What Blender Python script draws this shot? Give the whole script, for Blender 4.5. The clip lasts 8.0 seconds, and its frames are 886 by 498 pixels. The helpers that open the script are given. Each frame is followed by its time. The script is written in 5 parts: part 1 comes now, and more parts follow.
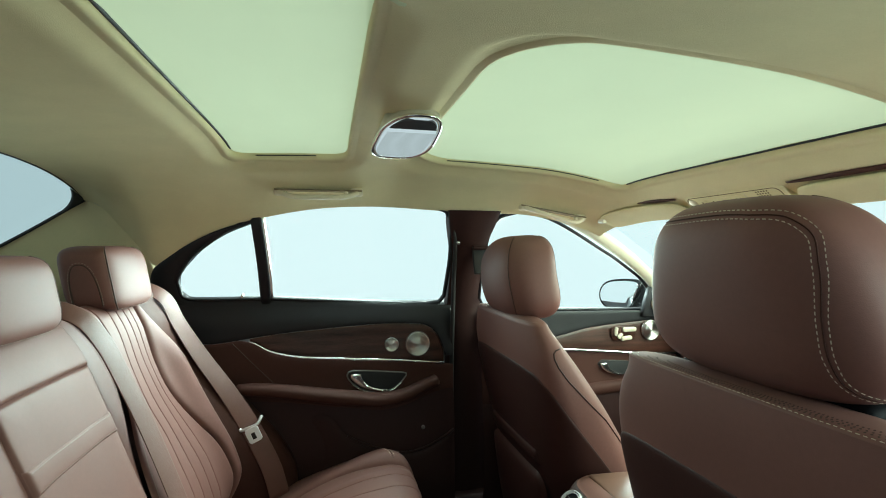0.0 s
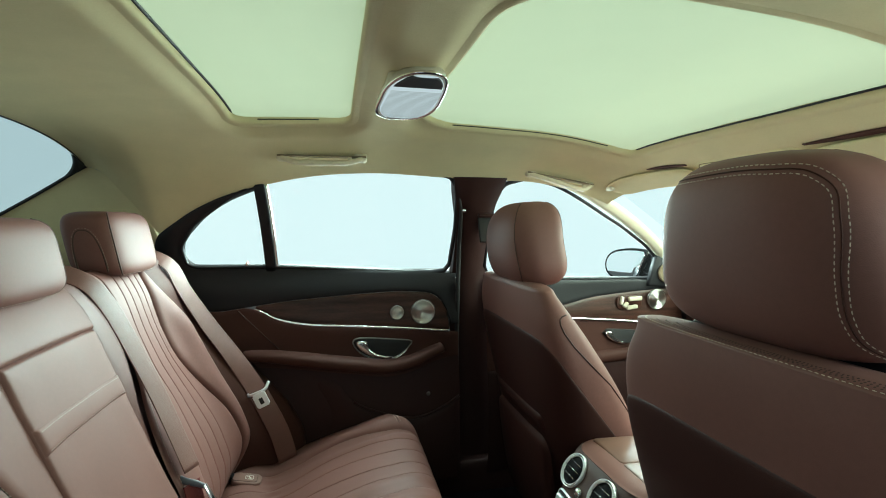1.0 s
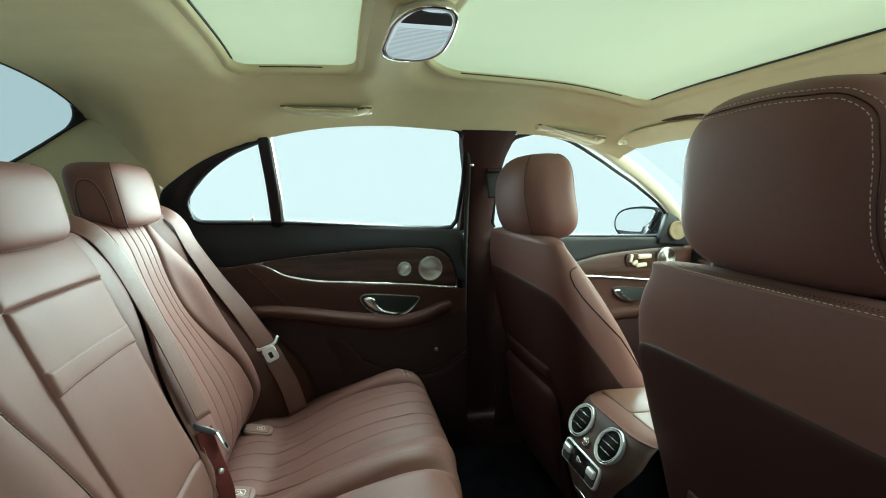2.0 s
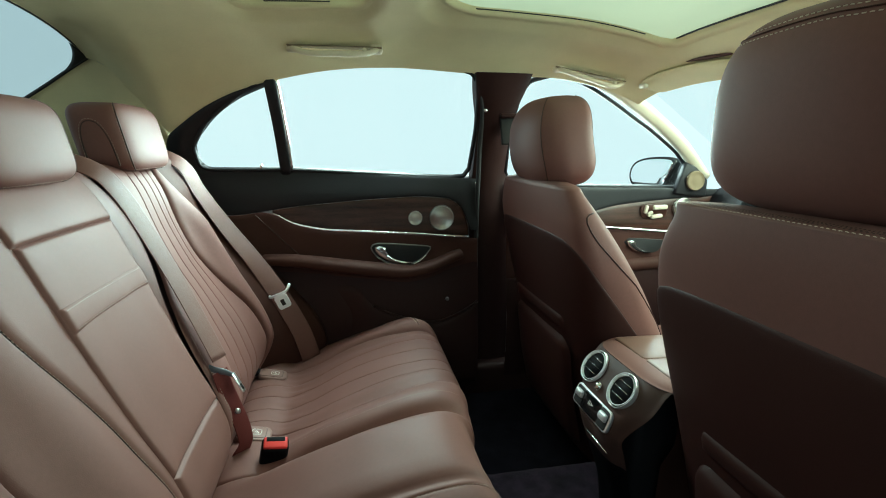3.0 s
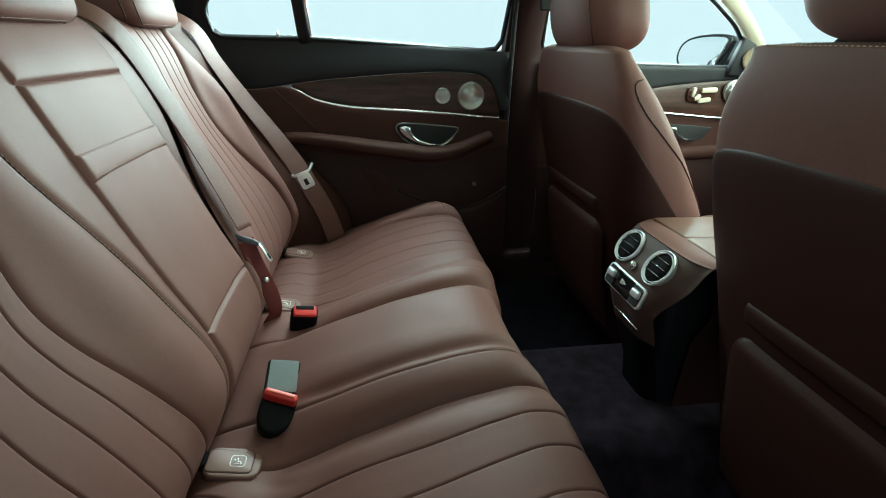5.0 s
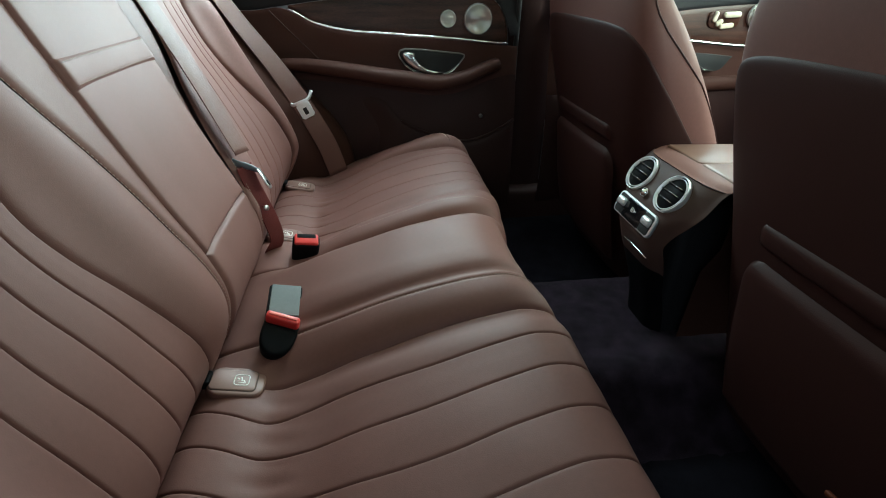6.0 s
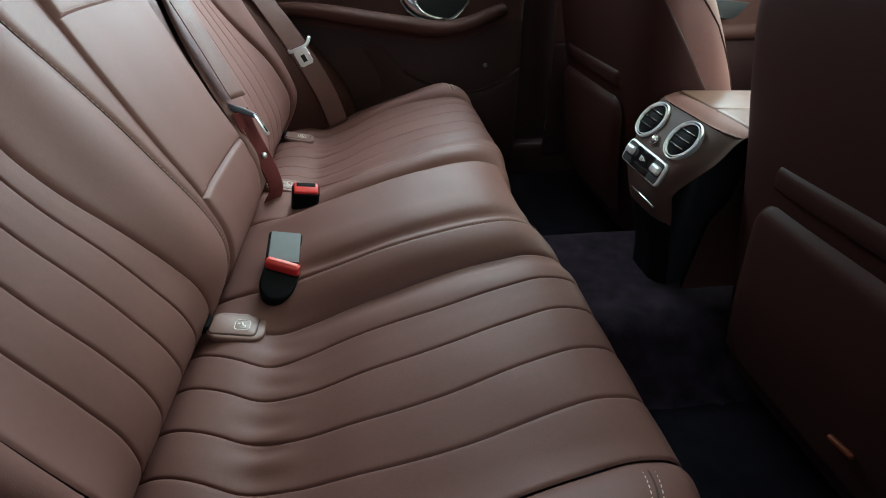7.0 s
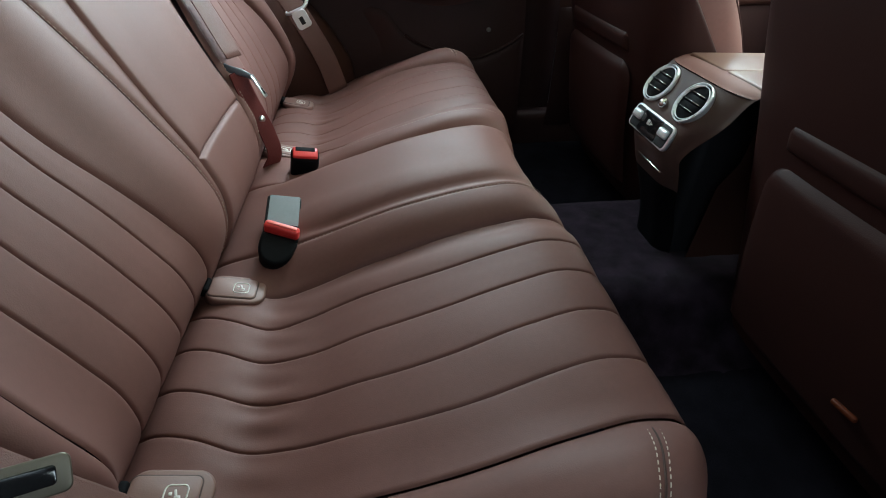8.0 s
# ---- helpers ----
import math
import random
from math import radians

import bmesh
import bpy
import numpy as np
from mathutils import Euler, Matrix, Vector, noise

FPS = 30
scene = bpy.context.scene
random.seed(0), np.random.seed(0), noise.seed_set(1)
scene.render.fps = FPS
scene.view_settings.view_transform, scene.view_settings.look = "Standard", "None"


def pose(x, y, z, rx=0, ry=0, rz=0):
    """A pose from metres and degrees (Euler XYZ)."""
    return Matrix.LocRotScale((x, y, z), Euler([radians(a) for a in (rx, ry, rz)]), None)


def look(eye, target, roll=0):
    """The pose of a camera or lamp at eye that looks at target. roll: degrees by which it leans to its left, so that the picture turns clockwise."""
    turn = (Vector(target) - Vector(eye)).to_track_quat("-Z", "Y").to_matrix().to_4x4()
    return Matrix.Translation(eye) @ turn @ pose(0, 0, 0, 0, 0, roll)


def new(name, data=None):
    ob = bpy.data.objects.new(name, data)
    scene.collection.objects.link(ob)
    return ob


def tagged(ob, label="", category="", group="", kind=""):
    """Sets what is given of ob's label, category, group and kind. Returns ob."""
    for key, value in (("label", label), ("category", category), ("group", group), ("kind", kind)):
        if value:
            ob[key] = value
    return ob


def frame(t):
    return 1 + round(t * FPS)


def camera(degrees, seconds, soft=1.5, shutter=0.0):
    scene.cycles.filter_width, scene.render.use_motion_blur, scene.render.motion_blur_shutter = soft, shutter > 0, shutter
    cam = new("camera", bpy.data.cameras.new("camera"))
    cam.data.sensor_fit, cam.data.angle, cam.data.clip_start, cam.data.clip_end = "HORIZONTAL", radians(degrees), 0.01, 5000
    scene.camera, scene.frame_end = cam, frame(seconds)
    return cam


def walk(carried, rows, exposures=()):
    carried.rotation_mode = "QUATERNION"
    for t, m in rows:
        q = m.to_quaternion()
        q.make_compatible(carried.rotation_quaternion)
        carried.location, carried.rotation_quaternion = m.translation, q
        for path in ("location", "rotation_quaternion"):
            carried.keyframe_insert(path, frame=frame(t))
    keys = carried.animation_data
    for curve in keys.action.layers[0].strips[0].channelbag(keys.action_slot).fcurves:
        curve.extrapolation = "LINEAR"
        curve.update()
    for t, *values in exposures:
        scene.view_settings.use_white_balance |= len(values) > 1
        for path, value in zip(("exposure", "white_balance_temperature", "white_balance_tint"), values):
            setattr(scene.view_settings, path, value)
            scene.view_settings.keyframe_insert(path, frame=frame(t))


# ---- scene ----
cam = camera(84.4, 8.0, soft=1.0)
PATH = [
    (0, (0.218, -0.828, 1.181), (0.668, 1.121, 1.181), 0.2),
    (0.5, (0.219, -0.822, 1.172), (0.662, 1.127, 1.127), 0.2),
    (1, (0.219, -0.815, 1.164), (0.65, 1.134, 1.055), 0.2),
    (1.5, (0.218, -0.807, 1.148), (0.639, 1.14, 0.977), 0.1),
    (3, (0.209, -0.78, 1.104), (0.579, 1.141, 0.685), 0.2),
    (3.5, (0.205, -0.772, 1.089), (0.552, 1.134, 0.589), 0.2),
    (4, (0.201, -0.763, 1.07), (0.515, 1.121, 0.475), 0.3),
    (4.5, (0.196, -0.756, 1.052), (0.486, 1.1, 0.366), 0.5),
    (6, (0.199, -0.745, 0.985), (0.439, 0.984, 0.008), 0.6),
    (6.5, (0.2, -0.744, 0.968), (0.429, 0.947, -0.076), 0.6),
    (7, (0.199, -0.744, 0.953), (0.421, 0.911, -0.148), 0.7),
    (7.5, (0.199, -0.744, 0.941), (0.415, 0.882, -0.203), 0.8),
    (8, (0.198, -0.744, 0.931), (0.41, 0.857, -0.248), 0.9),
]
walk(cam, [(t, look(eye, target, roll)) for t, eye, target, roll in PATH], exposures=[(0.0, -0.20, 6350, 0), (2.0, -0.21, 6250, -2), (3.5, -0.25, 6100, -4), (4.8, -0.25, 6050, -3), (6.2, -0.16, 5980, 8), (8.0, -0.14, 5970, 13)])

# ---------------------------------------------------------------- light
world = bpy.data.worlds.new("world")
scene.world = world
world.use_nodes = True
wn = world.node_tree
bg = wn.nodes["Background"]
sky = wn.nodes.new("ShaderNodeTexSky")
sky.sky_type, sky.sun_disc = "NISHITA", False
sky.sun_elevation, sky.sun_rotation = radians(55), radians(200)
sky.dust_density, sky.air_density = 4.0, 1.0
haze = wn.nodes.new("ShaderNodeMix")
haze.data_type = "RGBA"
haze.inputs["Factor"].default_value = 0.92
haze.inputs["B"].default_value = (6.3, 7.7, 7.9, 1)      # bright white overcast
wn.links.new(sky.outputs["Color"], haze.inputs["A"])
wn.links.new(haze.outputs["Result"], bg.inputs["Color"])
bg.inputs["Strength"].default_value = 0.15

sun_data = bpy.data.lights.new("sun", "SUN")
sun_data.energy, sun_data.angle, sun_data.color = 1.2, radians(30), (1.0, 0.97, 0.92)
sun = new("sun", sun_data)
sun.matrix_world = look((3.5, 3.0, 6.0), (0.2, 0.0, 0.6))


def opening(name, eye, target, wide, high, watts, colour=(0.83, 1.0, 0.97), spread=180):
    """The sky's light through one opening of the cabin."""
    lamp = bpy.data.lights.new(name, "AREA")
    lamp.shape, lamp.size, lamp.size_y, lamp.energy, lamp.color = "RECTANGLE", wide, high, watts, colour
    lamp.spread = radians(spread)      # a narrower beam is set to keep light off the front seats
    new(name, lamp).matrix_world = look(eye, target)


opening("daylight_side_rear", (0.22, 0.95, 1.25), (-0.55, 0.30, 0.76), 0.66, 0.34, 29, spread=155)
opening("daylight_side_front", (1.05, 0.88, 1.14), (0.95, 0.0, 0.75), 0.60, 0.24, 14)
opening("daylight_side_near", (1.06, -0.83, 1.14), (0.85, 0.2, 0.85), 0.55, 0.22, 7)
opening("daylight_doorway", (0.05, -1.45, 1.30), (0.55, 0.0, 0.85), 0.80, 0.70, 3, (0.80, 0.97, 1.0))
opening("daylight_windscreen", (1.62, 0.08, 1.30), (0.3, 0.16, 0.85), 1.10, 0.40, 30, (0.88, 1.0, 0.84))
opening("daylight_rear", (-0.78, 0.0, 1.22), (0.3, 0.0, 1.05), 0.95, 0.30, 1.2)
opening("daylight_roof", (0.45, 0.0, 2.3), (0.45, 0.0, 0.5), 2.2, 1.8, 24)


# ---------------------------------------------------------------- materials
def material(name, base, rough=0.5, metal=0.0, var=0.12, scale=9.0, fine=0.0, fine_scale=900.0, spec=0.5, coat=0.0, sheen=0.0, stretch=(1, 1, 1)):
    """A surface with two scales of colour and gloss variation and a fine relief."""
    m = bpy.data.materials.new(name)
    m.use_nodes = True
    n, l = m.node_tree.nodes, m.node_tree.links
    b = n["Principled BSDF"]
    b.inputs["Metallic"].default_value = metal
    b.inputs["Specular IOR Level"].default_value = spec
    b.inputs["Coat Weight"].default_value = coat
    b.inputs["Sheen Weight"].default_value = sheen
    co = n.new("ShaderNodeTexCoord")
    mp = n.new("ShaderNodeMapping")
    mp.inputs["Scale"].default_value = stretch
    l.new(co.outputs["Object"], mp.inputs["Vector"])
    big, small = n.new("ShaderNodeTexNoise"), n.new("ShaderNodeTexNoise")
    big.inputs["Scale"].default_value, big.inputs["Detail"].default_value = scale, 4
    small.inputs["Scale"].default_value, small.inputs["Detail"].default_value = scale * 22, 3
    for t in (big, small):
        l.new(mp.outputs["Vector"], t.inputs["Vector"])
    add = n.new("ShaderNodeMath")
    add.operation = "MULTIPLY_ADD"
    add.inputs[1].default_value = 0.65
    l.new(big.outputs["Fac"], add.inputs[0])
    half = n.new("ShaderNodeMath")
    half.operation = "MULTIPLY"
    half.inputs[1].default_value = 0.35
    l.new(small.outputs["Fac"], half.inputs[0])
    l.new(half.outputs["Value"], add.inputs[2])
    ramp = n.new("ShaderNodeValToRGB")
    lo, hi = ramp.color_ramp.elements
    lo.position, hi.position = 0.3, 0.7
    lo.color = (*[c * (1 - var) for c in base], 1)
    hi.color = (*[min(1, c * (1 + var)) for c in base], 1)
    l.new(add.outputs["Value"], ramp.inputs["Fac"])
    l.new(ramp.outputs["Color"], b.inputs["Base Color"])
    rr = n.new("ShaderNodeMapRange")
    rr.inputs["To Min"].default_value, rr.inputs["To Max"].default_value = rough * 0.88, min(1, rough * 1.12)
    l.new(add.outputs["Value"], rr.inputs["Value"])
    l.new(rr.outputs["Result"], b.inputs["Roughness"])
    if fine:
        v = n.new("ShaderNodeTexVoronoi")
        v.inputs["Scale"].default_value = fine_scale
        l.new(mp.outputs["Vector"], v.inputs["Vector"])
        bump = n.new("ShaderNodeBump")
        bump.inputs["Strength"].default_value, bump.inputs["Distance"].default_value = fine, 0.0006
        l.new(v.outputs["Distance"], bump.inputs["Height"])
        l.new(bump.outputs["Normal"], b.inputs["Normal"])
    return m


leather = material("brown_leather", (0.155, 0.070, 0.058), 0.60, var=0.10, scale=7, fine=0.11, fine_scale=850, spec=0.30)
lid_leather = material("polished_brown_leather", (0.16, 0.085, 0.062), 0.36, var=0.08, scale=7, fine=0.08, fine_scale=850, spec=0.5)
leather_dark = material("dark_brown_leather", (0.058, 0.025, 0.020), 0.6, var=0.08, scale=7, fine=0.2, fine_scale=700, spec=0.10)
leather_mid = material("deep_brown_leather", (0.036, 0.014, 0.012), 0.5, var=0.08, scale=7, fine=0.15, fine_scale=700, spec=0.15)
tongue_white = material("bright_satin_tongue", (0.88, 0.90, 0.93), 0.3, var=0.03)
satin = material("satin_white_metal", (0.85, 0.86, 0.88), 0.38, metal=0.6, var=0.03)
console_plastic = material("grey_brown_plastic", (0.070, 0.038, 0.032), 0.55, var=0.05, scale=12, fine=0.2, fine_scale=700, spec=0.3)
buckle_black = material("deep_black_plastic", (0.004, 0.004, 0.005), 0.6, var=0.1, spec=0.08)
shell = material("dark_brown_plastic", (0.034, 0.016, 0.015), 0.5, var=0.06, scale=10, fine=0.3, fine_scale=500, spec=0.12)
thread_mat = material("brown_thread", (0.27, 0.19, 0.155), 0.7, var=0.1, scale=60)
stitch_mat = material("pale_thread", (0.55, 0.45, 0.36), 0.7, var=0.1, scale=60)
groove = material("seam_shadow_leather", (0.05, 0.022, 0.016), 0.7, var=0.05)
black = material("black_soft_plastic", (0.013, 0.0125, 0.015), 0.55, var=0.15, scale=12, fine=0.3, fine_scale=600, spec=0.3)
rubber = material("black_rubber", (0.012, 0.012, 0.013), 0.7, var=0.1)
gloss_black = material("gloss_black", (0.008, 0.008, 0.009), 0.12, var=0.05)
wood = material("dark_open_pore_wood", (0.040, 0.015, 0.010), 0.36, var=0.85, scale=26, fine=0.3, fine_scale=260, spec=0.28, stretch=(0.22, 1, 2.2))
chrome = material("satin_chrome", (0.82, 0.82, 0.80), 0.2, metal=1.0, var=0.04, scale=30)
bright = material("polished_chrome", (0.9, 0.9, 0.9), 0.08, metal=1.0, var=0.03, scale=30)
gunmetal = material("dark_tongue_metal", (0.16, 0.14, 0.11), 0.4, metal=0.6, var=0.05)
rim_grey = material("satin_grey_trim", (0.20, 0.19, 0.18), 0.35, metal=0.7, var=0.05)
plate_grey = material("grey_buckle_plate", (0.12, 0.13, 0.128), 0.42, metal=0.0, var=0.15, scale=20, spec=0.3)
steel = material("brushed_steel", (0.62, 0.62, 0.62), 0.32, metal=1.0, var=0.06, scale=40, stretch=(1, 8, 1))
fabric = material("beige_headliner_fabric", (0.635, 0.56, 0.345), 0.9, var=0.05, scale=14, fine=0.5, fine_scale=1100, spec=0.1)
handle_beige = material("warm_beige_plastic", (0.60, 0.53, 0.38), 0.55, var=0.04, scale=12, fine=0.1, fine_scale=700)
# small trims, and the shade painted behind the grab handles
shade_trim_beige = material("brown_beige_plastic", (0.20, 0.155, 0.10), 0.9, var=0.05, scale=12, spec=0.05)
cover_brown = material("light_brown_plastic", (0.20, 0.105, 0.084), 0.5, var=0.04, scale=12, fine=0.1, fine_scale=700)
beige = material("beige_plastic", (0.58, 0.53, 0.41), 0.5, var=0.04, scale=12, fine=0.15, fine_scale=700)
carpet = material("dark_carpet", (0.008, 0.007, 0.010), 0.95, var=0.6, scale=22, fine=1.0, fine_scale=900, spec=0.04)
mat_pile = material("purple_black_pile", (0.020, 0.013, 0.021), 0.95, var=0.8, scale=26, fine=1.0, fine_scale=900, spec=0.05, sheen=0.05)
red = material("red_plastic", (0.62, 0.035, 0.03), 0.35, var=0.05)
pale_red = material("pale_red_plastic", (0.80, 0.16, 0.13), 0.35, var=0.05)
webbing = material("brown_belt_webbing", (0.135, 0.062, 0.049), 0.5, var=0.06, scale=30, fine=0.4, fine_scale=1300, spec=0.32)
tongue_grey = material("grey_blue_plastic", (0.085, 0.095, 0.115), 0.4, var=0.05, spec=0.5)
webbing_red = material("dark_red_webbing", (0.11, 0.024, 0.022), 0.7, var=0.08, scale=30, fine=0.6, fine_scale=1300, spec=0.12)
white_ink = material("pale_ink", (0.75, 0.72, 0.66), 0.5, var=0.03)
paint = material("silver_car_paint", (0.42, 0.43, 0.44), 0.3, metal=0.6, var=0.03, coat=0.5)
asphalt = material("dark_asphalt", (0.055, 0.055, 0.058), 0.9, var=0.2, scale=2, fine=0.8, fine_scale=90)
blocker_wall = material("charcoal_wall", (0.035, 0.035, 0.038), 0.9, var=0.2, scale=1.5)
amber = material("amber_plastic", (0.11, 0.024, 0.008), 0.5, var=0.2, scale=60, spec=0.2)
mirror_glass = material("mirror_glass", (0.92, 0.94, 0.95), 0.02, metal=1.0, var=0.01)


def clear(name, tint, gloss):
    m = bpy.data.materials.new(name)
    m.use_nodes = True
    n, l = m.node_tree.nodes, m.node_tree.links
    n.remove(n["Principled BSDF"])
    t, g, mix = n.new("ShaderNodeBsdfTransparent"), n.new("ShaderNodeBsdfGlossy"), n.new("ShaderNodeMixShader")
    t.inputs["Color"].default_value = (*tint, 1)
    g.inputs["Roughness"].default_value = 0.02
    mix.inputs["Fac"].default_value = gloss
    l.new(t.outputs["BSDF"], mix.inputs[1]), l.new(g.outputs["BSDF"], mix.inputs[2])
    l.new(mix.outputs["Shader"], n["Material Output"].inputs["Surface"])
    return m


def glow(name, colour, strength):
    m = bpy.data.materials.new(name)
    m.use_nodes = True
    n, l = m.node_tree.nodes, m.node_tree.links
    n.remove(n["Principled BSDF"])
    e = n.new("ShaderNodeEmission")
    e.inputs["Color"].default_value, e.inputs["Strength"].default_value = (*colour, 1), strength
    l.new(e.outputs["Emission"], n["Material Output"].inputs["Surface"])
    return m


lamp_glow = glow("lit_lens", (0.82, 0.93, 1.0), 0.80)
rib_glow = glow("lit_lens_ribs", (0.78, 0.90, 0.95), 0.55)
smoked = material("smoky_lens", (0.055, 0.055, 0.06), 0.25, var=0.05)
hazy_sky = glow("bright_haze", (0.85, 0.99, 1.04), 1.17)
disc = material("ring_brushed_metal", (0.72, 0.70, 0.64), 0.40, metal=1.0, var=0.02, scale=400)
dn = disc.node_tree
tangent = dn.nodes.new("ShaderNodeTangent")
tangent.direction_type, tangent.axis = "RADIAL", "Y"
dn.links.new(tangent.outputs["Tangent"], dn.nodes["Principled BSDF"].inputs["Tangent"])
dn.nodes["Principled BSDF"].inputs["Anisotropic"].default_value = 1.0
dn.nodes["Principled BSDF"].inputs["Anisotropic Rotation"].default_value = 0.25
glass = clear("window_glass", (0.93, 0.97, 0.96), 0.05)


tinted = clear("tinted_rear_glass", (0.52, 0.58, 0.60), 0.05)


def cloth(name, colour, share):
    m = bpy.data.materials.new(name)
    m.use_nodes = True
    n, l = m.node_tree.nodes, m.node_tree.links
    n.remove(n["Principled BSDF"])
    d, t, mix = n.new("ShaderNodeBsdfDiffuse"), n.new("ShaderNodeBsdfTranslucent"), n.new("ShaderNodeMixShader")
    wave = n.new("ShaderNodeTexNoise")
    wave.inputs["Scale"].default_value = 5
    tone = n.new("ShaderNodeValToRGB")
    tone.color_ramp.elements[0].color = (*[c * 0.95 for c in colour], 1)
    tone.color_ramp.elements[1].color = (*colour, 1)
    l.new(wave.outputs["Fac"], tone.inputs["Fac"])
    for s in (d, t):
        l.new(tone.outputs["Color"], s.inputs["Color"])
    mix.inputs["Fac"].default_value = share
    l.new(d.outputs["BSDF"], mix.inputs[1]), l.new(t.outputs["BSDF"], mix.inputs[2])
    l.new(mix.outputs["Shader"], n["Material Output"].inputs["Surface"])
    return m


blind_cloth = cloth("pale_blind_cloth", (0.615, 0.66, 0.465), 0.45)


# ---------------------------------------------------------------- building helpers
def smooth(ob, flag=True):
    ob.data.polygons.foreach_set("use_smooth", [flag] * len(ob.data.polygons))
    return ob


def hang(ob, mat, parent, label=""):
    ob.data.materials.append(mat)
    smooth(ob)
    if parent is not None:
        ob.parent = parent
    return tagged(ob, label)


def part(name, bm, mat, parent, label=""):
    me = bpy.data.meshes.new(name)
    bmesh.ops.recalc_face_normals(bm, faces=bm.faces)
    bm.to_mesh(me)
    bm.free()
    return hang(new(name, me), mat, parent, label)


def sheet(name, verts, nu, nv, mat, parent, label="", closed=False, skip=None):
    """A mesh from a grid of nu x nv places; closed: joined end to end in the first direction."""
    faces = []
    for i in range(nu if closed else nu - 1):
        k = (i + 1) % nu
        for j in range(nv - 1):
            q = (i * nv + j, k * nv + j, k * nv + j + 1, i * nv + j + 1)
            if skip is None or not skip(q):
                faces.append(q)
    me = bpy.data.meshes.new(name)
    me.from_pydata([tuple(map(float, v)) for v in verts], [], faces)
    me.update()
    return hang(new(name, me), mat, parent, label)


def thing(name, label, category, at=(0, 0, 0), group="", kind=""):
    ob = new(name)
    ob.location = at
    ob.empty_display_size = 0.05
    return tagged(ob, label, category, group, kind)


def block(sx, sy, sz, r=0.004, m=None, seg=3):
    """A bmesh of a box with rounded edges, about its middle."""
    bm = bmesh.new()
    bmesh.ops.create_cube(bm, size=1, matrix=Matrix.Diagonal((sx, sy, sz, 1)))
    bmesh.ops.bevel(bm, geom=bm.edges[:], offset=min(r, sx * 0.49, sy * 0.49, sz * 0.49), segments=seg, profile=0.5, affect="EDGES")
    if m is not None:
        bmesh.ops.transform(bm, matrix=m, verts=bm.verts)
    return bm


def curve_through(points, n):
    """n places on a smooth line through the points."""
    p = np.array(points, float)
    d = np.r_[0, np.cumsum(np.linalg.norm(np.diff(p, axis=0), axis=1))]
    g = np.gradient(p, d, axis=0)
    t = np.linspace(0, d[-1], n)
    k = np.clip(np.searchsorted(d, t, side="right") - 1, 0, len(p) - 2)
    h = (d[k + 1] - d[k])[:, None]
    s = ((t - d[k])[:, None]) / h
    return (2 * s**3 - 3 * s**2 + 1) * p[k] + (s**3 - 2 * s**2 + s) * h * g[k] + (-2 * s**3 + 3 * s**2) * p[k + 1] + (s**3 - s**2) * h * g[k + 1]


def sweep(name, points, outline, mat, parent, label="", n=40, up=(0, 0, 1), closed=False, taper=None):
    """Carries a closed outline of (side, up) pairs along a smooth line."""
    c = np.array(points, float) if n is None else curve_through(points, n)
    if closed:
        t = np.roll(c, -1, 0) - np.roll(c, 1, 0)
    else:
        t = np.gradient(c, axis=0)
    t /= np.linalg.norm(t, axis=1)[:, None]
    u = np.tile(np.array(up, float), (len(c), 1)) if np.ndim(up) == 1 else np.array(up, float)
    side = np.cross(t, u)
    side /= np.linalg.norm(side, axis=1)[:, None] + 1e-9
    u = np.cross(side, t)
    o = np.array(outline, float)
    k = np.ones(len(c)) if taper is None else np.array([taper(a) for a in np.linspace(0, 1, len(c))])
    v = c[:, None, :] + k[:, None, None] * (o[None, :, 0, None] * side[:, None, :] + o[None, :, 1, None] * u[:, None, :])
    m, q = len(c), len(o)
    faces = []
    for i in range(m if closed else m - 1):
        a = (i + 1) % m
        for j in range(q):
            b = (j + 1) % q
            faces.append((i * q + j, i * q + b, a * q + b, a * q + j))
    if not closed:
        faces += [tuple(range(q))[::-1], tuple((m - 1) * q + j for j in range(q))]
    me = bpy.data.meshes.new(name)
    me.from_pydata([tuple(map(float, x)) for x in v.reshape(-1, 3)], [], faces)
    me.update()
    return hang(new(name, me), mat, parent, label)


def ring(a, b, n=10, power=2.0):
    """A closed outline: an ellipse, or squarer with a higher power."""
    w = np.linspace(0, 2 * np.pi, n, endpoint=False)
    c, s = np.cos(w), np.sin(w)
    return np.c_[a * np.sign(c) * np.abs(c) ** (2 / power), b * np.sign(s) * np.abs(s) ** (2 / power)]


def lathe(profile, m, n=28):
    """A bmesh turned about z from (radius, height) pairs, laid at the pose m."""
    bm = bmesh.new()
    rows = []
    for r, z in profile:
        rows.append([bm.verts.new(m @ Vector((r * math.cos(2 * math.pi * k / n), r * math.sin(2 * math.pi * k / n), z))) for k in range(n)])
    for a, b in zip(rows, rows[1:]):
        for k in range(n):
            bm.faces.new((a[k], a[(k + 1) % n], b[(k + 1) % n], b[k]))
    for end in (rows[0], rows[-1]):
        bm.faces.new(end)
    return bm


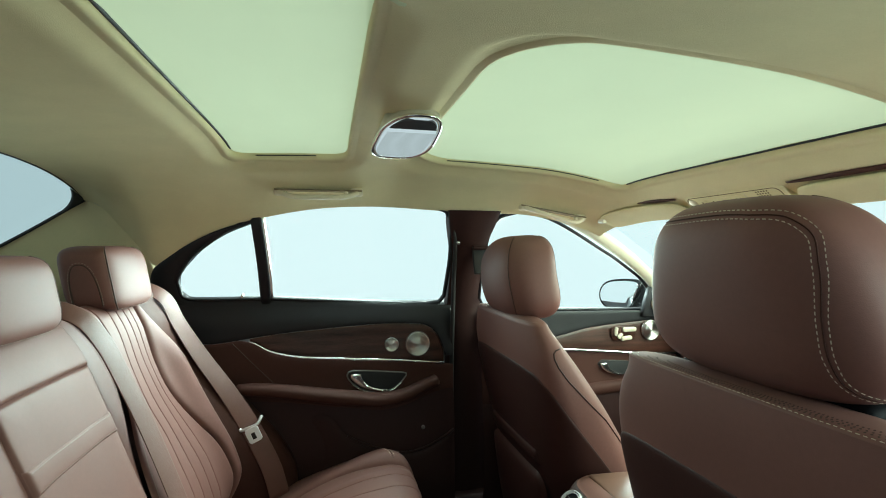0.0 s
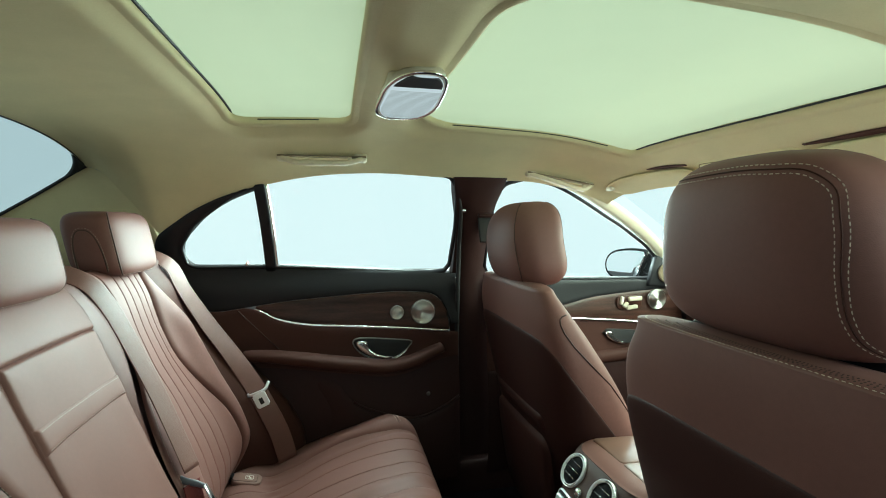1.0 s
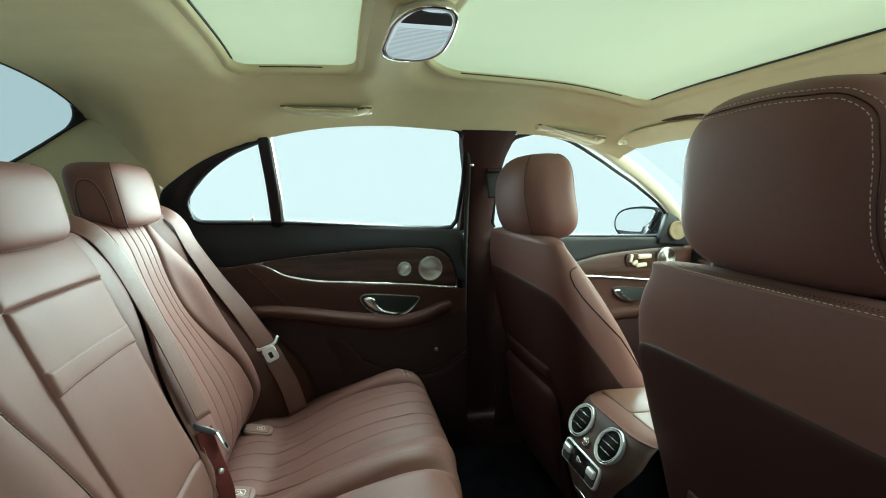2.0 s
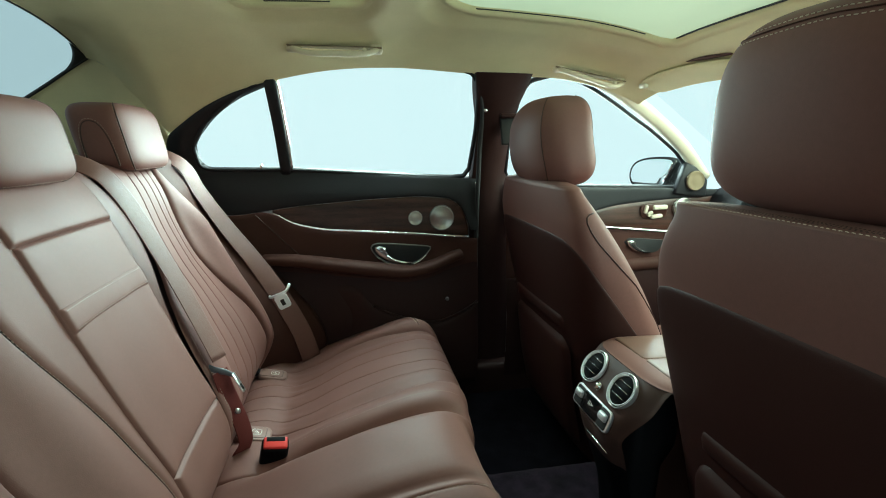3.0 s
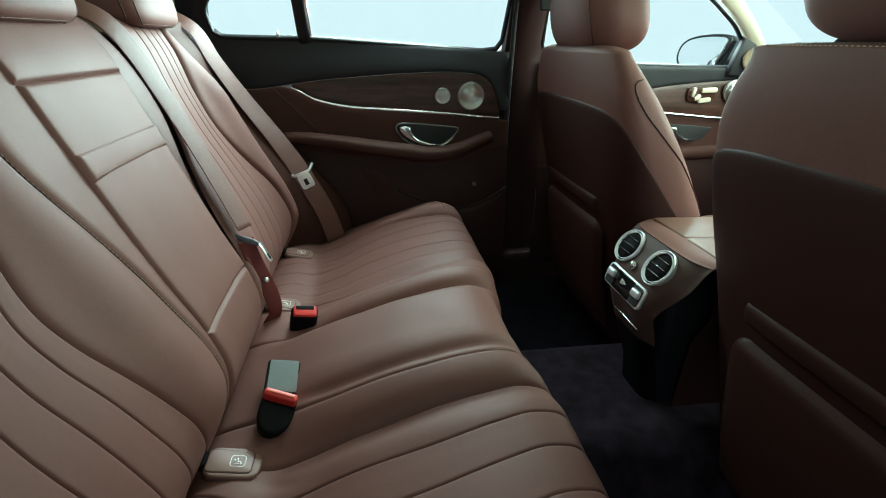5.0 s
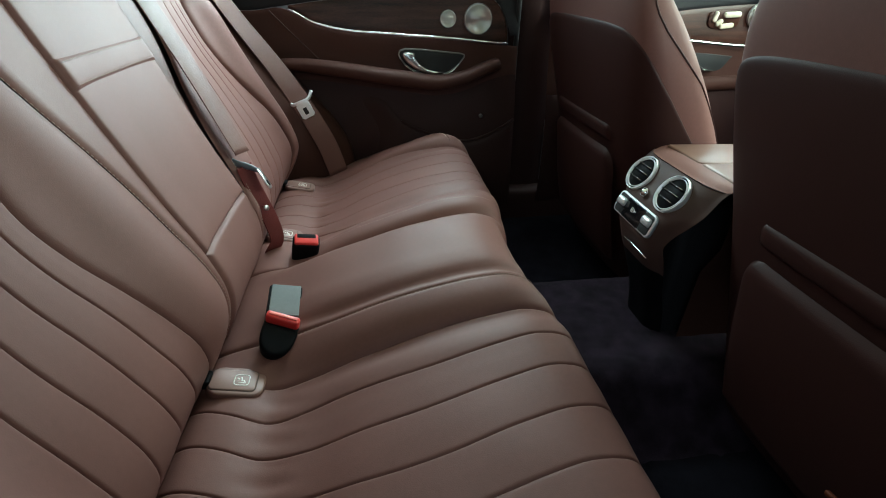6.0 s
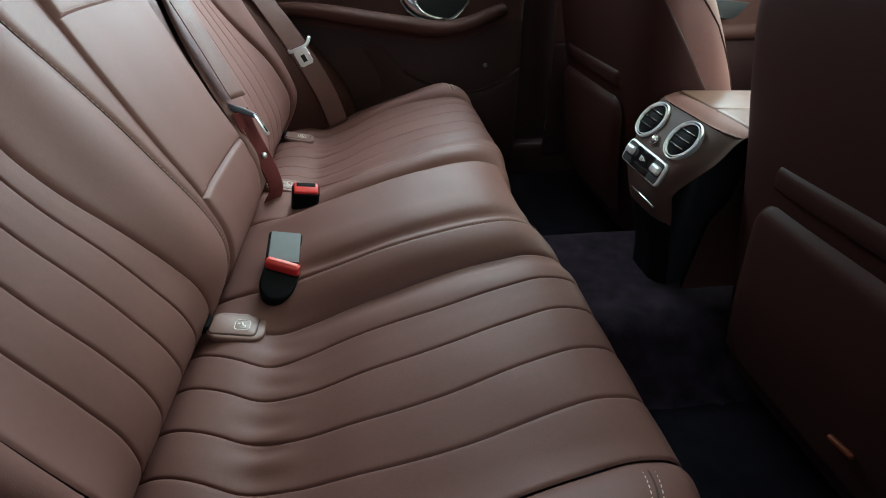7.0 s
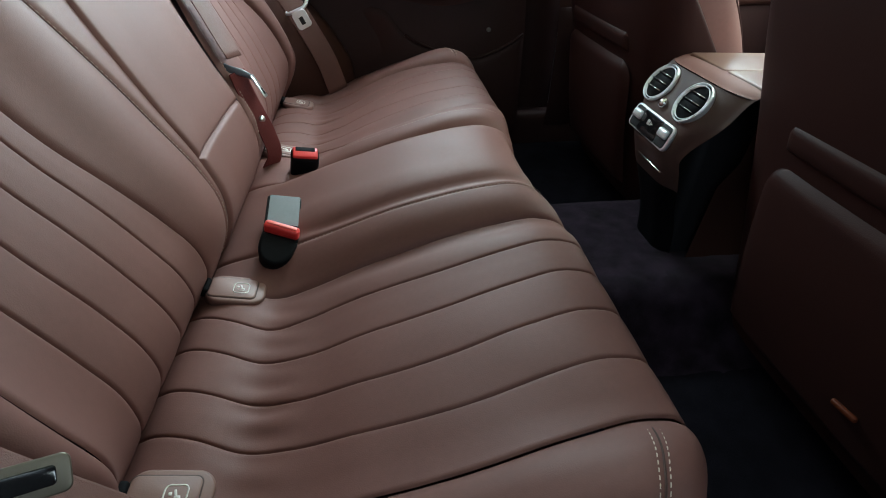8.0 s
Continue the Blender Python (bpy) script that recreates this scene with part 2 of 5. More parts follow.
def slab(outline, thick, m, r=0.003, seg=2):
    """A bmesh of a flat outline in x and y with a thickness along z and a rounded rim, laid at the pose m."""
    bm = bmesh.new()
    f = bm.faces.new([bm.verts.new((x, y, 0)) for x, y in outline])
    top = bmesh.ops.extrude_face_region(bm, geom=[f])
    bmesh.ops.translate(bm, vec=(0, 0, thick), verts=[v for v in top["geom"] if isinstance(v, bmesh.types.BMVert)])
    rim = [e for e in bm.edges if all(abs(v.co.z - thick) < 1e-6 for v in e.verts)]
    if r:
        bmesh.ops.bevel(bm, geom=rim, offset=r, segments=seg, profile=0.5, affect="EDGES")
    bmesh.ops.transform(bm, matrix=m, verts=bm.verts)
    return bm


def rounded(w, h, r, n=6):
    """The outline of a rounded rectangle about its middle."""
    out = []
    for cx, cy, a in ((w / 2 - r, h / 2 - r, 0), (r - w / 2, h / 2 - r, 90), (r - w / 2, r - h / 2, 180), (w / 2 - r, r - h / 2, 270)):
        for k in range(n + 1):
            t = radians(a + 90 * k / n)
            out.append((cx + r * math.cos(t), cy + r * math.sin(t)))
    return out


def step(a, b, x):
    t = np.clip((np.asarray(x, float) - a) / (b - a), 0, 1)
    return t * t * (3 - 2 * t)


def upholstery(name, F, u0, u1, lo, hi, mat, parent, nu=60, nv=16, depth=0.007, puff=0.003, ends=(True, True), sign=1, label="", r=0.005):
    """A padded panel on the surface F(u, v) between two seams lo(u) and hi(u), which dips into its seams."""
    e = np.linspace(0, 1, nu)
    e = np.where(np.ones(nu, bool), 0.5 - 0.5 * np.cos(np.pi * e), e) * 0.5 + e * 0.5
    q = 0.5 - 0.5 * np.cos(np.pi * np.linspace(0, 1, nv))
    U = (u0 + (u1 - u0) * e)[:, None] * np.ones((1, nv))
    L, H = lo(U[:, 0]), hi(U[:, 0])
    V = L[:, None] + (H - L)[:, None] * q[None, :]
    h = 1e-3
    P = F(U, V)
    Pu, Pv = F(U + h, V) - F(U - h, V), F(U, V + h) - F(U, V - h)
    N = np.cross(Pu, Pv)
    N *= sign / (np.linalg.norm(N, axis=-1, keepdims=True) + 1e-12)
    d = np.minimum(V - L[:, None], H[:, None] - V)
    run = np.linalg.norm(np.diff(P[:, nv // 2], axis=0), axis=1)
    arc = np.r_[0, np.cumsum(run)]
    if ends[0]:
        d = np.minimum(d, arc[:, None])
    if ends[1]:
        d = np.minimum(d, (arc[-1] - arc)[:, None])
    off = puff * (1 - np.exp(-np.clip(d, 0, 1) / 0.018)) - depth * np.exp(-(np.clip(d, 0, 1) / r) ** 1.5)
    P = P + N * off[..., None]
    if sign < 0:
        P = P[::-1]
    return sheet(name, P.reshape(-1, 3), nu, nv, mat, parent, label)


def stitches(name, line, normal, mat, parent, label="pale stitching", length=0.0036, gap=0.0024, thick=0.0005):
    """A row of thread stitches along a line of places."""
    c = np.array(line, float)
    d = np.r_[0, np.cumsum(np.linalg.norm(np.diff(c, axis=0), axis=1))]
    verts, faces = [], []
    nn = np.array(normal, float)
    nn = np.tile(nn, (len(c), 1)) if nn.ndim == 1 else nn
    t = 0.0
    while t + length < d[-1]:
        ends = [np.array([np.interp(s, d, c[:, k]) for k in range(3)]) for s in (t, t + length / 2, t + length)]
        n0 = np.array([np.interp(t, d, nn[:, k]) for k in range(3)])
        n0 /= np.linalg.norm(n0)
        way = ends[2] - ends[0]
        w = np.cross(way, n0)
        w = w / (np.linalg.norm(w) + 1e-9) * thick
        base = len(verts)
        for p, hgt in zip(ends, (0.0, 1.0, 0.0)):
            verts += [p - w - n0 * thick, p + n0 * thick * (0.2 + hgt), p + w - n0 * thick]
        for a in (0, 3):
            faces += [(base + a, base + a + 1, base + a + 4, base + a + 3), (base + a + 1, base + a + 2, base + a + 5, base + a + 4)]
        t += length + gap
    me = bpy.data.meshes.new(name)
    me.from_pydata([tuple(map(float, v)) for v in verts], [], faces)
    me.update()
    return hang(new(name, me), mat, parent, label)


def const(v):
    return lambda u: np.full(np.shape(u), float(v))


def table(us, vs):
    """A smooth function through the pairs."""
    c = curve_through(list(zip(us, vs)), 160)
    order = np.argsort(c[:, 0])
    return lambda u: np.interp(u, c[order, 0], c[order, 1])


def on_side(z):
    """How far out the side windows lie at a height."""
    return 0.72 - 0.43 * (np.asarray(z, float) - 1.02)


# ---------------------------------------------------------------- setting: ground and body shell
ground = sheet("ground", [(x, y, 0) for x in (-400, 400) for y in (-400, 400)], 2, 2, asphalt, None)
tagged(ground, "dark asphalt ground outside the car", "ground", kind="structure")

haze_wall = sheet("backdrop", [(0.3 + 6 * math.sin(a), 6 * math.cos(a), z) for a in np.linspace(-1.4, 1.15, 30) for z in (-0.05, 4.0)], 30, 2, hazy_sky, None)
tagged(haze_wall, "plain bright white haze in the distance", "backdrop", kind="structure")

# unseen, added to keep sky and ground light out of the open door
wall = part("wall_blocker", block(14, 0.3, 5.0, 0.01, pose(0, -1.86, 2.5)), blocker_wall, None)
tagged(wall, "unseen plain dark wall added to block light on the open side", "wall", kind="structure")

HOLES = [(-0.014, 0.264, 0.402, 0.045, 0.045, 0.0), (0.410, 1.022, 0.366, 0.12, 0.05, 0.036)]   # rear x, front x, half width, corner radii behind and ahead, middle line
NEAR_LIFT = 0.045     # the headliner's edge over the open door sits higher
roof_mid = table([-0.41, -0.2, 0.0, 0.3, 0.6, 0.85, 1.0, 1.1, 1.22], [1.360, 1.385, 1.395, 1.402, 1.40, 1.380, 1.348, 1.306, 1.255])
edge_z = table([-0.41, -0.395, -0.372, -0.32, -0.275, -0.252, -0.215, -0.16, -0.098, 0.0, 0.16, 0.32, 0.53, 0.64, 0.82, 1.0, 1.07, 1.22],
               [1.303, 1.302, 1.296, 1.232, 1.166, 1.130, 1.155, 1.192, 1.225, 1.256, 1.290, 1.302, 1.295, 1.290, 1.287, 1.252, 1.23, 1.16])


def roof_at(x, y):
    """The headliner's height."""
    near = np.asarray(y) < 0
    ze = edge_z(x)
    s = np.abs(y) / (on_side(ze) - 0.008)
    ze = ze + np.where(near, NEAR_LIFT * step(-0.30, -0.05, x) * np.clip(s, 0, 1) ** 4, 0.0)
    z = ze + (roof_mid(x) - ze) * (1 - np.clip(s, 0, 1) ** np.where(near, 8.0, 4.5))
    for x0, x1, w, ra, rb, yc in HOLES:
        # the cloth rolls up into the openings
        r = 0.06
        dx, dy = np.maximum(np.maximum(x0 + r - x, x - x1 + r), 0), np.maximum(np.abs(y - yc) - w + r, 0)
        z = z + 0.016 * step(0.045, 0.0, np.hypot(dx, dy) - r)
    return z


def hole_outline(hole, grow=0.0, n=10):
    x0, x1, w, ra, rb, yc = hole
    x0, x1, w = x0 - grow, x1 + grow, w + grow
    pts = []
    for cx, cy, r, a in ((x1 - rb, w - rb, rb, 0), (x0 + ra, w - ra, ra, 90), (x0 + ra, ra - w, ra, 180), (x1 - rb, rb - w, rb, 270)):
        for k in range(n + 1):
            t = radians(a + 90 * k / n)
            pts.append((cx + r * math.cos(t), yc + cy + r * math.sin(t)))
    closed = np.array(pts + pts[:1])
    d = np.r_[0, np.cumsum(np.linalg.norm(np.diff(closed, axis=0), axis=1))]
    t = np.linspace(0, d[-1], 240, endpoint=False)
    return np.c_[np.interp(t, d, closed[:, 0]), np.interp(t, d, closed[:, 1])]


def in_hole(hole, x, y, grow=0.0):
    x0, x1, w, ra, rb, yc = hole
    x0, x1, w, y = x0 - grow, x1 + grow, w + grow, y - yc
    if not (x0 < x < x1 and abs(y) < w):
        return False
    for cx, r, way in ((x0 + ra, ra, -1), (x1 - rb, rb, 1)):
        if (x - cx) * way > 0 and abs(y) > w - r and (x - cx) ** 2 + (abs(y) - w + r) ** 2 > r * r:
            return False
    return True


def roof_sheet(name, lift, mat, grow):
    xs = np.linspace(-0.395, 1.22, 190)
    ss = np.r_[-np.linspace(1, 0, 75), np.linspace(0, 1, 75)[1:]]
    X = xs[:, None] * np.ones((1, len(ss)))
    Y = (on_side(edge_z(xs)) - 0.008)[:, None] * ss[None, :] * np.where(ss < -0.9, 1 + 0.9 * (-ss - 0.9), 1)[None, :]
    # the front edge bows back towards the windscreen pillars
    X = np.where(X > 1.03, 1.03 + (X - 1.03) * (0.145 - 0.10 * (ss * ss)[None, :]) / 0.19, X)
    Z = roof_at(X, Y) + lift
    P = np.stack([X, Y, Z], -1).reshape(-1, 3)
    outs = [hole_outline(h, grow) for h in HOLES]
    for h, o in zip(HOLES, outs):
        for k in range(len(P)):
            if h[0] - 0.03 < P[k, 0] < h[1] + 0.03 and abs(P[k, 1] - h[5]) < h[2] + 0.03:
                d = np.hypot(o[:, 0] - P[k, 0], o[:, 1] - P[k, 1])
                if d.min() < 0.0052:
                    P[k, :2] = o[d.argmin()]
                    P[k, 2] = roof_at(P[k, 0], P[k, 1]) + lift
    def gone(q):
        c = P[list(q)].mean(0)
        return any(in_hole(h, c[0], c[1], grow) for h in HOLES)
    return sheet(name, P, len(xs), len(ss), mat, None, skip=gone)


ceiling = tagged(roof_sheet("ceiling", 0, fabric, 0.0), "beige fabric headliner with two sunroof openings", "headliner", kind="structure")
roof = tagged(roof_sheet("roof", 0.06, paint, 0.022), "painted metal car roof around two sunroof openings", "roof", kind="structure")
# the roof's outer edge closes down to the headliner on each side
for flip in (1, -1):
    xs = np.linspace(-0.395, 1.06, 80)
    rows = []
    for x in xs:
        ye, ze = (float(on_side(edge_z(x))) - 0.008) * (1 if flip > 0 else 1.09), float(edge_z(x)) + (0 if flip > 0 else NEAR_LIFT * float(step(-0.30, -0.05, x)))
        rows += [(x, flip * ye, ze), (x, flip * (ye + 0.025), ze + 0.004), (x, flip * (ye + 0.03), ze + 0.03), (x, flip * ye, ze + 0.06)]
    tagged(sheet("trim", rows, len(xs), 4, paint, None), "painted roof rail over the doors", "roof rail", kind="structure")

for hole, label in zip(HOLES, ("rear", "front")):
    yc = hole[5]
    o = hole_outline(hole)
    n = len(o)
    lip = []
    along = np.roll(o, -2, 0) - np.roll(o, 2, 0)
    along /= np.linalg.norm(along, axis=1)[:, None]
    for (x, y), (tx, ty) in zip(o, along):
        for a, b in ((-0.012, 0.0004), (-0.009, -0.0012), (-0.004, -0.0024), (0.0, -0.0034), (0.004, -0.002), (0.006, 0.003), (0.006, 0.013)):
            px, py = x - ty * a, y + tx * a
            lip.append((px, py, float(roof_at(px, py)) + b))
    tagged(sheet("trim", lip, n, 7, fabric, None, closed=True), "padded beige lip round the sunroof opening", "sunroof surround", kind="structure")
    rail = thing("sunroof_blind", "pale closed fabric sunroof blind glowing with daylight", "sunroof blind", group="sunroof blinds")
    xs, ys = np.linspace(hole[0] - 0.02, hole[1] + 0.02, 30), np.linspace(yc - hole[2] - 0.02, yc + hole[2] + 0.02, 30)
    grid = [(x, y, float(roof_at(x, min(abs(y), 0.40))) + 0.012 + 0.0008 * math.sin(40 * y)) for x in xs for y in ys]
    sheet("blind", grid, 30, 30, blind_cloth, rail)
    edge_x = hole[0] + 0.008 if label == "rear" else hole[1] - 0.008
    sweep("pull_bar", [(edge_x, y, float(roof_at(edge_x, 0.9 * y)) + 0.008) for y in np.linspace(yc - hole[2] + 0.03, yc + hole[2] - 0.015, 12)], ring(0.0025, 0.002), black, rail, "dark edge bar", n=30)
    sweep("side_seal", [(x, yc + hole[2] - 0.008, float(roof_at(x, yc + hole[2])) + 0.008) for x in np.linspace(hole[0] + (0.06 if label == "rear" else 0.1), hole[1] - 0.08, 8)], ring(0.0013, 0.0013, 6), black, rail, n=20)

# rear corner trims, beside the rear window
GLASS_EDGE = [(-0.393, 0.598, 1.304), (-0.44, 0.608, 1.277), (-0.493, 0.616, 1.244), (-0.591, 0.620, 1.183), (-0.70, 0.615, 1.115), (-0.86, 0.60, 1.02)]
SEAM_EDGE = [(-0.388, 0.592, 1.301), (-0.372, 0.592, 1.298), (-0.32, 0.618, 1.234), (-0.275, 0.648, 1.168), (-0.258, 0.668, 1.124), (-0.285, 0.74, 1.00)]
for flip in (1, -1):
    a, b = curve_through(GLASS_EDGE, 40), curve_through(SEAM_EDGE, 40)
    rows = []
    for p, q in zip(a, b):
        for k in np.linspace(0, 1, 12):
            x, y, z = p + (q - p) * k
            rows.append((x, flip * (y + 0.012 * math.sin(math.pi * k)), z))
    ob = sheet("trim", rows, 40, 12, fabric, None)
    tagged(ob, "beige rear corner pillar trim beside the rear window", "pillar trim", kind="structure")
    out = [(x, y + flip * 0.04, z) for x, y, z in rows]
    tagged(sheet("trim", out, 40, 12, paint, None), "painted rear corner pillar", "pillar", kind="structure")

# rear shelf
ob = part("trim", block(0.62, 1.36, 0.03, 0.01, pose(-0.62, 0, 1.02)), shell, None)
tagged(ob, "brown rear parcel shelf", "parcel shelf", kind="structure")
# rear window, in a black band
win = thing("window_3", "sloping rear window with a black edge band", "window", kind="structure")
rows = []
for i, (x, y, z) in enumerate(curve_through(GLASS_EDGE, 14)):
    for j in range(25):
        b = j / 12 - 1
        k = i / 13
        rows.append((x - 0.02 * k * (1 - b * b), b * y, z + 0.055 * (1 - b * b) * k + (1 - k) * (float(roof_at(-0.395, b * 0.596)) - 1.3035)))
pane = sheet("pane", rows, 14, 25, tinted, win, "lightly tinted glass")
pane.visible_shadow = False
for s in (1, -1):
    sweep("window_frame", [(x, s * (y - 0.004), z) for x, y, z in curve_through(GLASS_EDGE, 40)], ring(0.004, 0.006, 8), rubber, win, n=None, up=(0, s, 0.4))
    tip, low, high = np.array((-0.391, 0.598, 1.304)), np.array((-0.452, 0.609, 1.270)), np.array((-0.394, 0.530, float(roof_at(-0.395, 0.530)) - 0.001))
    bend = np.array((-0.408, 0.592, 1.298))
    fill = [tuple(tip)] + [tuple((1 - q) ** 2 * high + 2 * q * (1 - q) * bend + q * q * low) for q in np.linspace(0, 1, 10)]
    bm = bmesh.new()
    front = [bm.verts.new((x + 0.002, s * (y - 0.001), z - 0.002)) for x, y, z in fill]
    back = [bm.verts.new((x - 0.004, s * y, z + 0.002)) for x, y, z in fill]
    bm.faces.new(front), bm.faces.new(back)
    for k in range(len(fill)):
        bm.faces.new((front[k], front[(k + 1) % len(fill)], back[(k + 1) % len(fill)], back[k]))
    part("corner_band", bm, rubber, win, "black printed glass corner")
sweep("header_band", [(r[0] + 0.002, r[1], r[2] + 0.001) for r in rows[:25]], ring(0.0025, 0.003, 8), rubber, win, n=None, up=(1, 0, 0.5))

# ---------------------------------------------------------------- side windows and pillars
REAR_SASH = [(0.576, 1.00), (0.585, 1.15), (0.578, 1.25), (0.555, 1.284), (0.50, 1.296), (0.321, 1.304), (0.164, 1.293), (0.0, 1.258), (-0.066, 1.230), (-0.16, 1.160), (-0.205, 1.095), (-0.198, 1.045), (-0.175, 1.032), (0.05, 1.031), (0.3, 1.017)]
FRONT_SASH = [(0.70, 0.99), (0.69, 1.15), (0.705, 1.24), (0.73, 1.27), (0.80, 1.288), (0.90, 1.272), (1.074, 1.213), (1.20, 1.155), (1.329, 1.080), (1.43, 0.99), (1.40, 0.955), (1.2, 0.96), (0.95, 0.968)]


def flare(x):
    """The front doors stand a little further out."""
    return 0.07 * step(0.62, 1.25, x)


def sash(name, outline, flip, label):
    w = thing(name, label, "window", kind="structure")
    loop = outline + outline[:1]
    c = []
    for a, b in zip(loop, loop[1:]):
        for k in range(5):
            c.append((a[0] + (b[0] - a[0]) * k / 5, a[1] + (b[1] - a[1]) * k / 5))
    c = np.array(c)
    c[:, 1] += 0.013 * step(1.20, 1.26, c[:, 1]) * step(-0.08, 0.02, c[:, 0])
    for _ in range(1):
        c = 0.5 * c + 0.25 * (np.roll(c, 1, 0) + np.roll(c, -1, 0))
    line = [(x, flip * (float(on_side(z)) + float(flare(x))), z) for x, z in c]
    sweep("window_frame", line, ring(0.0055, 0.009, 10, 3), black, w, "black window frame with rubber seal", n=None, closed=True, up=(0, flip, 0.4))
    bm = bmesh.new()
    bm.faces.new([bm.verts.new((x, y + flip * 0.012, z)) for x, y, z in line])
    bmesh.ops.triangulate(bm, faces=bm.faces[:])
    p = part("pane", bm, glass, w, "clear glass")
    smooth(p, False)
    p.visible_shadow = False
    return w


window_1 = sash("window_1", REAR_SASH, 1, "rear door window with a fixed quarter light behind a black bar")
sweep("divider", [(0.032, float(on_side(1.02)), 1.02), (0.027, float(on_side(1.14)), 1.14), (0.016, float(on_side(1.27)), 1.27)], ring(0.016, 0.011, 10, 4), black, window_1, "black window divider bar", n=12, up=(0, 1, 0.4))
sweep("glass_run", [(0.051, float(on_side(1.02)) - 0.006, 1.02), (0.046, float(on_side(1.14)) - 0.006, 1.14), (0.035, float(on_side(1.27)) - 0.006, 1.27)], ring(0.0035, 0.003, 8), chrome, window_1, "thin bright glass guide", n=12, up=(0, 1, 0.4))
part("lock_pin", lathe([(0.0045, 0), (0.004, 0.012), (0.003, 0.016), (0.001, 0.0175)], pose(-0.035, 0.712, 1.03), 14), chrome, window_1, "small door lock pin")
inner = curve_through([(-0.110, 1.030), (-0.168, 1.036), (-0.192, 1.055), (-0.196, 1.093), (-0.155, 1.152), (-0.065, 1.220), (0.0, 1.248), (0.02, 1.256)], 50)
outer = curve_through([(-0.12, 0.99), (-0.20, 0.985), (-0.262, 1.03), (-0.264, 1.115), (-0.208, 1.163), (-0.092, 1.228), (0.0, 1.258), (0.02, 1.264)], 50)
rows = []
for a, b in zip(inner, outer):
    for k, d in ((0, 0.006), (0.1, -0.006), (0.5, -0.011), (0.9, -0.014), (1.0, -0.006)):
        x, z = a + (b - a) * k
        rows.append((x, float(on_side(z)) + d, z))
sheet("frame_corner", rows, 50, 5, black, window_1, "wide black rear corner of the window frame")
window_2 = sash("window_2", FRONT_SASH, 1, "front door window over the driver's door")

# left B-pillar with its belt guide
pillar = thing("wall_pillar", "dark brown centre door pillar trim with belt slot", "door pillar", kind="structure")
for flip in (1, -1):
    rows = []
    for k, z in enumerate(np.linspace(0.30, 1.296, 30)):
        ya = flip * (float(on_side(max(z, 0.98))) - 0.012 - (0.02 if flip > 0 else -0.06) * float(step(1.2, 1.32, z)) + 0.015 * float(step(0.98, 0.7, z)))
        wide = (0.03 if flip > 0 else 0) * float(step(1.15, 1.31, z))
        x0, x1 = 0.590 - wide, 0.690 + wide * 1.1 + 0.035 * float(step(1.02, 0.97, z))
        for a, b in ((0.0, 0.05), (0.0, 0.012), (0.008, 0.0), (0.5, -0.006), (0.992, 0.0), (1.0, 0.012), (1.0, 0.05)):
            rows.append((x0 + (x1 - x0) * a, ya + flip * b, z))
    sheet("pillar_cover", rows, 30, 7, shell, pillar)
part("belt_slot", block(0.045, 0.012, 0.10, 0.004, pose(0.672, 0.628, 1.15, -20, 0, 0)), rubber, pillar, "dark belt height adjuster slot")
part("belt_slot", block(0.052, 0.016, 0.012, 0.004, pose(0.672, 0.622, 1.185, -20, 0, 0)), shell, pillar)
sweep("door_seal", [(0.600, 0.69, 0.42), (0.602, 0.70, 0.9), (0.600, 0.675, 1.08), (0.588, 0.62, 1.23), (0.565, 0.588, 1.292)], ring(0.007, 0.007), rubber, pillar, "black door seal", n=30, up=(1, 0, 0))
for z in (1.20, 0.985):
    part("clip", lathe([(0.006, 0), (0.006, 0.004), (0.003, 0.006)], pose(0.601, float(on_side(max(z, 1))) - 0.02, z, 90, 0, 0), 12), chrome, pillar)

# windscreen pillars
for flip in (1, -1):
    sweep("trim", [(0.90, flip * 0.600, 1.302), (1.00, flip * 0.618, 1.268), (1.08, flip * 0.640, 1.232), (1.2, flip * 0.685, 1.175), (1.33, flip * 0.735, 1.10), (1.47, flip * 0.79, 0.99)], ring(0.022, 0.014, 14, 2.5), beige, None, n=24, up=(0.3, flip, 0.5))
    tagged(bpy.data.objects[scene.collection.objects[-1].name], "beige windscreen pillar trim", "pillar trim", kind="structure")
# windscreen
win = thing("window_4", "raked windscreen with a dark edge", "window", kind="structure")
rows = []
for i in range(9):
    for j in range(17):
        a, b = i / 8, j / 16 * 2 - 1
        rows.append((1.185 + 0.665 * a - 0.10 * b * b, b * (0.60 + 0.14 * a), 1.325 - 0.045 * b * b - 0.38 * a))
pane = sheet("pane", rows, 9, 17, glass, win)
pane.visible_shadow = False

# floor, sills and the walls that close the cabin below the windows
floor = part("floor", block(2.6, 1.46, 0.05, 0.01, pose(0.85, 0, 0.255)), carpet, None)
tagged(floor, "dark carpeted car floor", "floor", kind="structure")
rows = []
prof = [(y, 0.278 + 0.105 * float(step(0.27, 0.13, abs(y)))) for y in np.linspace(-0.29, 0.29, 60)]
for x in np.linspace(0.36, 1.7, 140):
    for y, z in prof:
        rows.append((x, y, z + 0.0022 * noise.noise(Vector((x * 38, y * 38, 0))) + 0.0016 * noise.noise(Vector((x * 140, y * 140, 4)))))
tagged(sheet("floor_tunnel", rows, 140, len(prof), mat_pile, None), "carpeted hump along the middle of the floor", "floor hump", kind="structure")
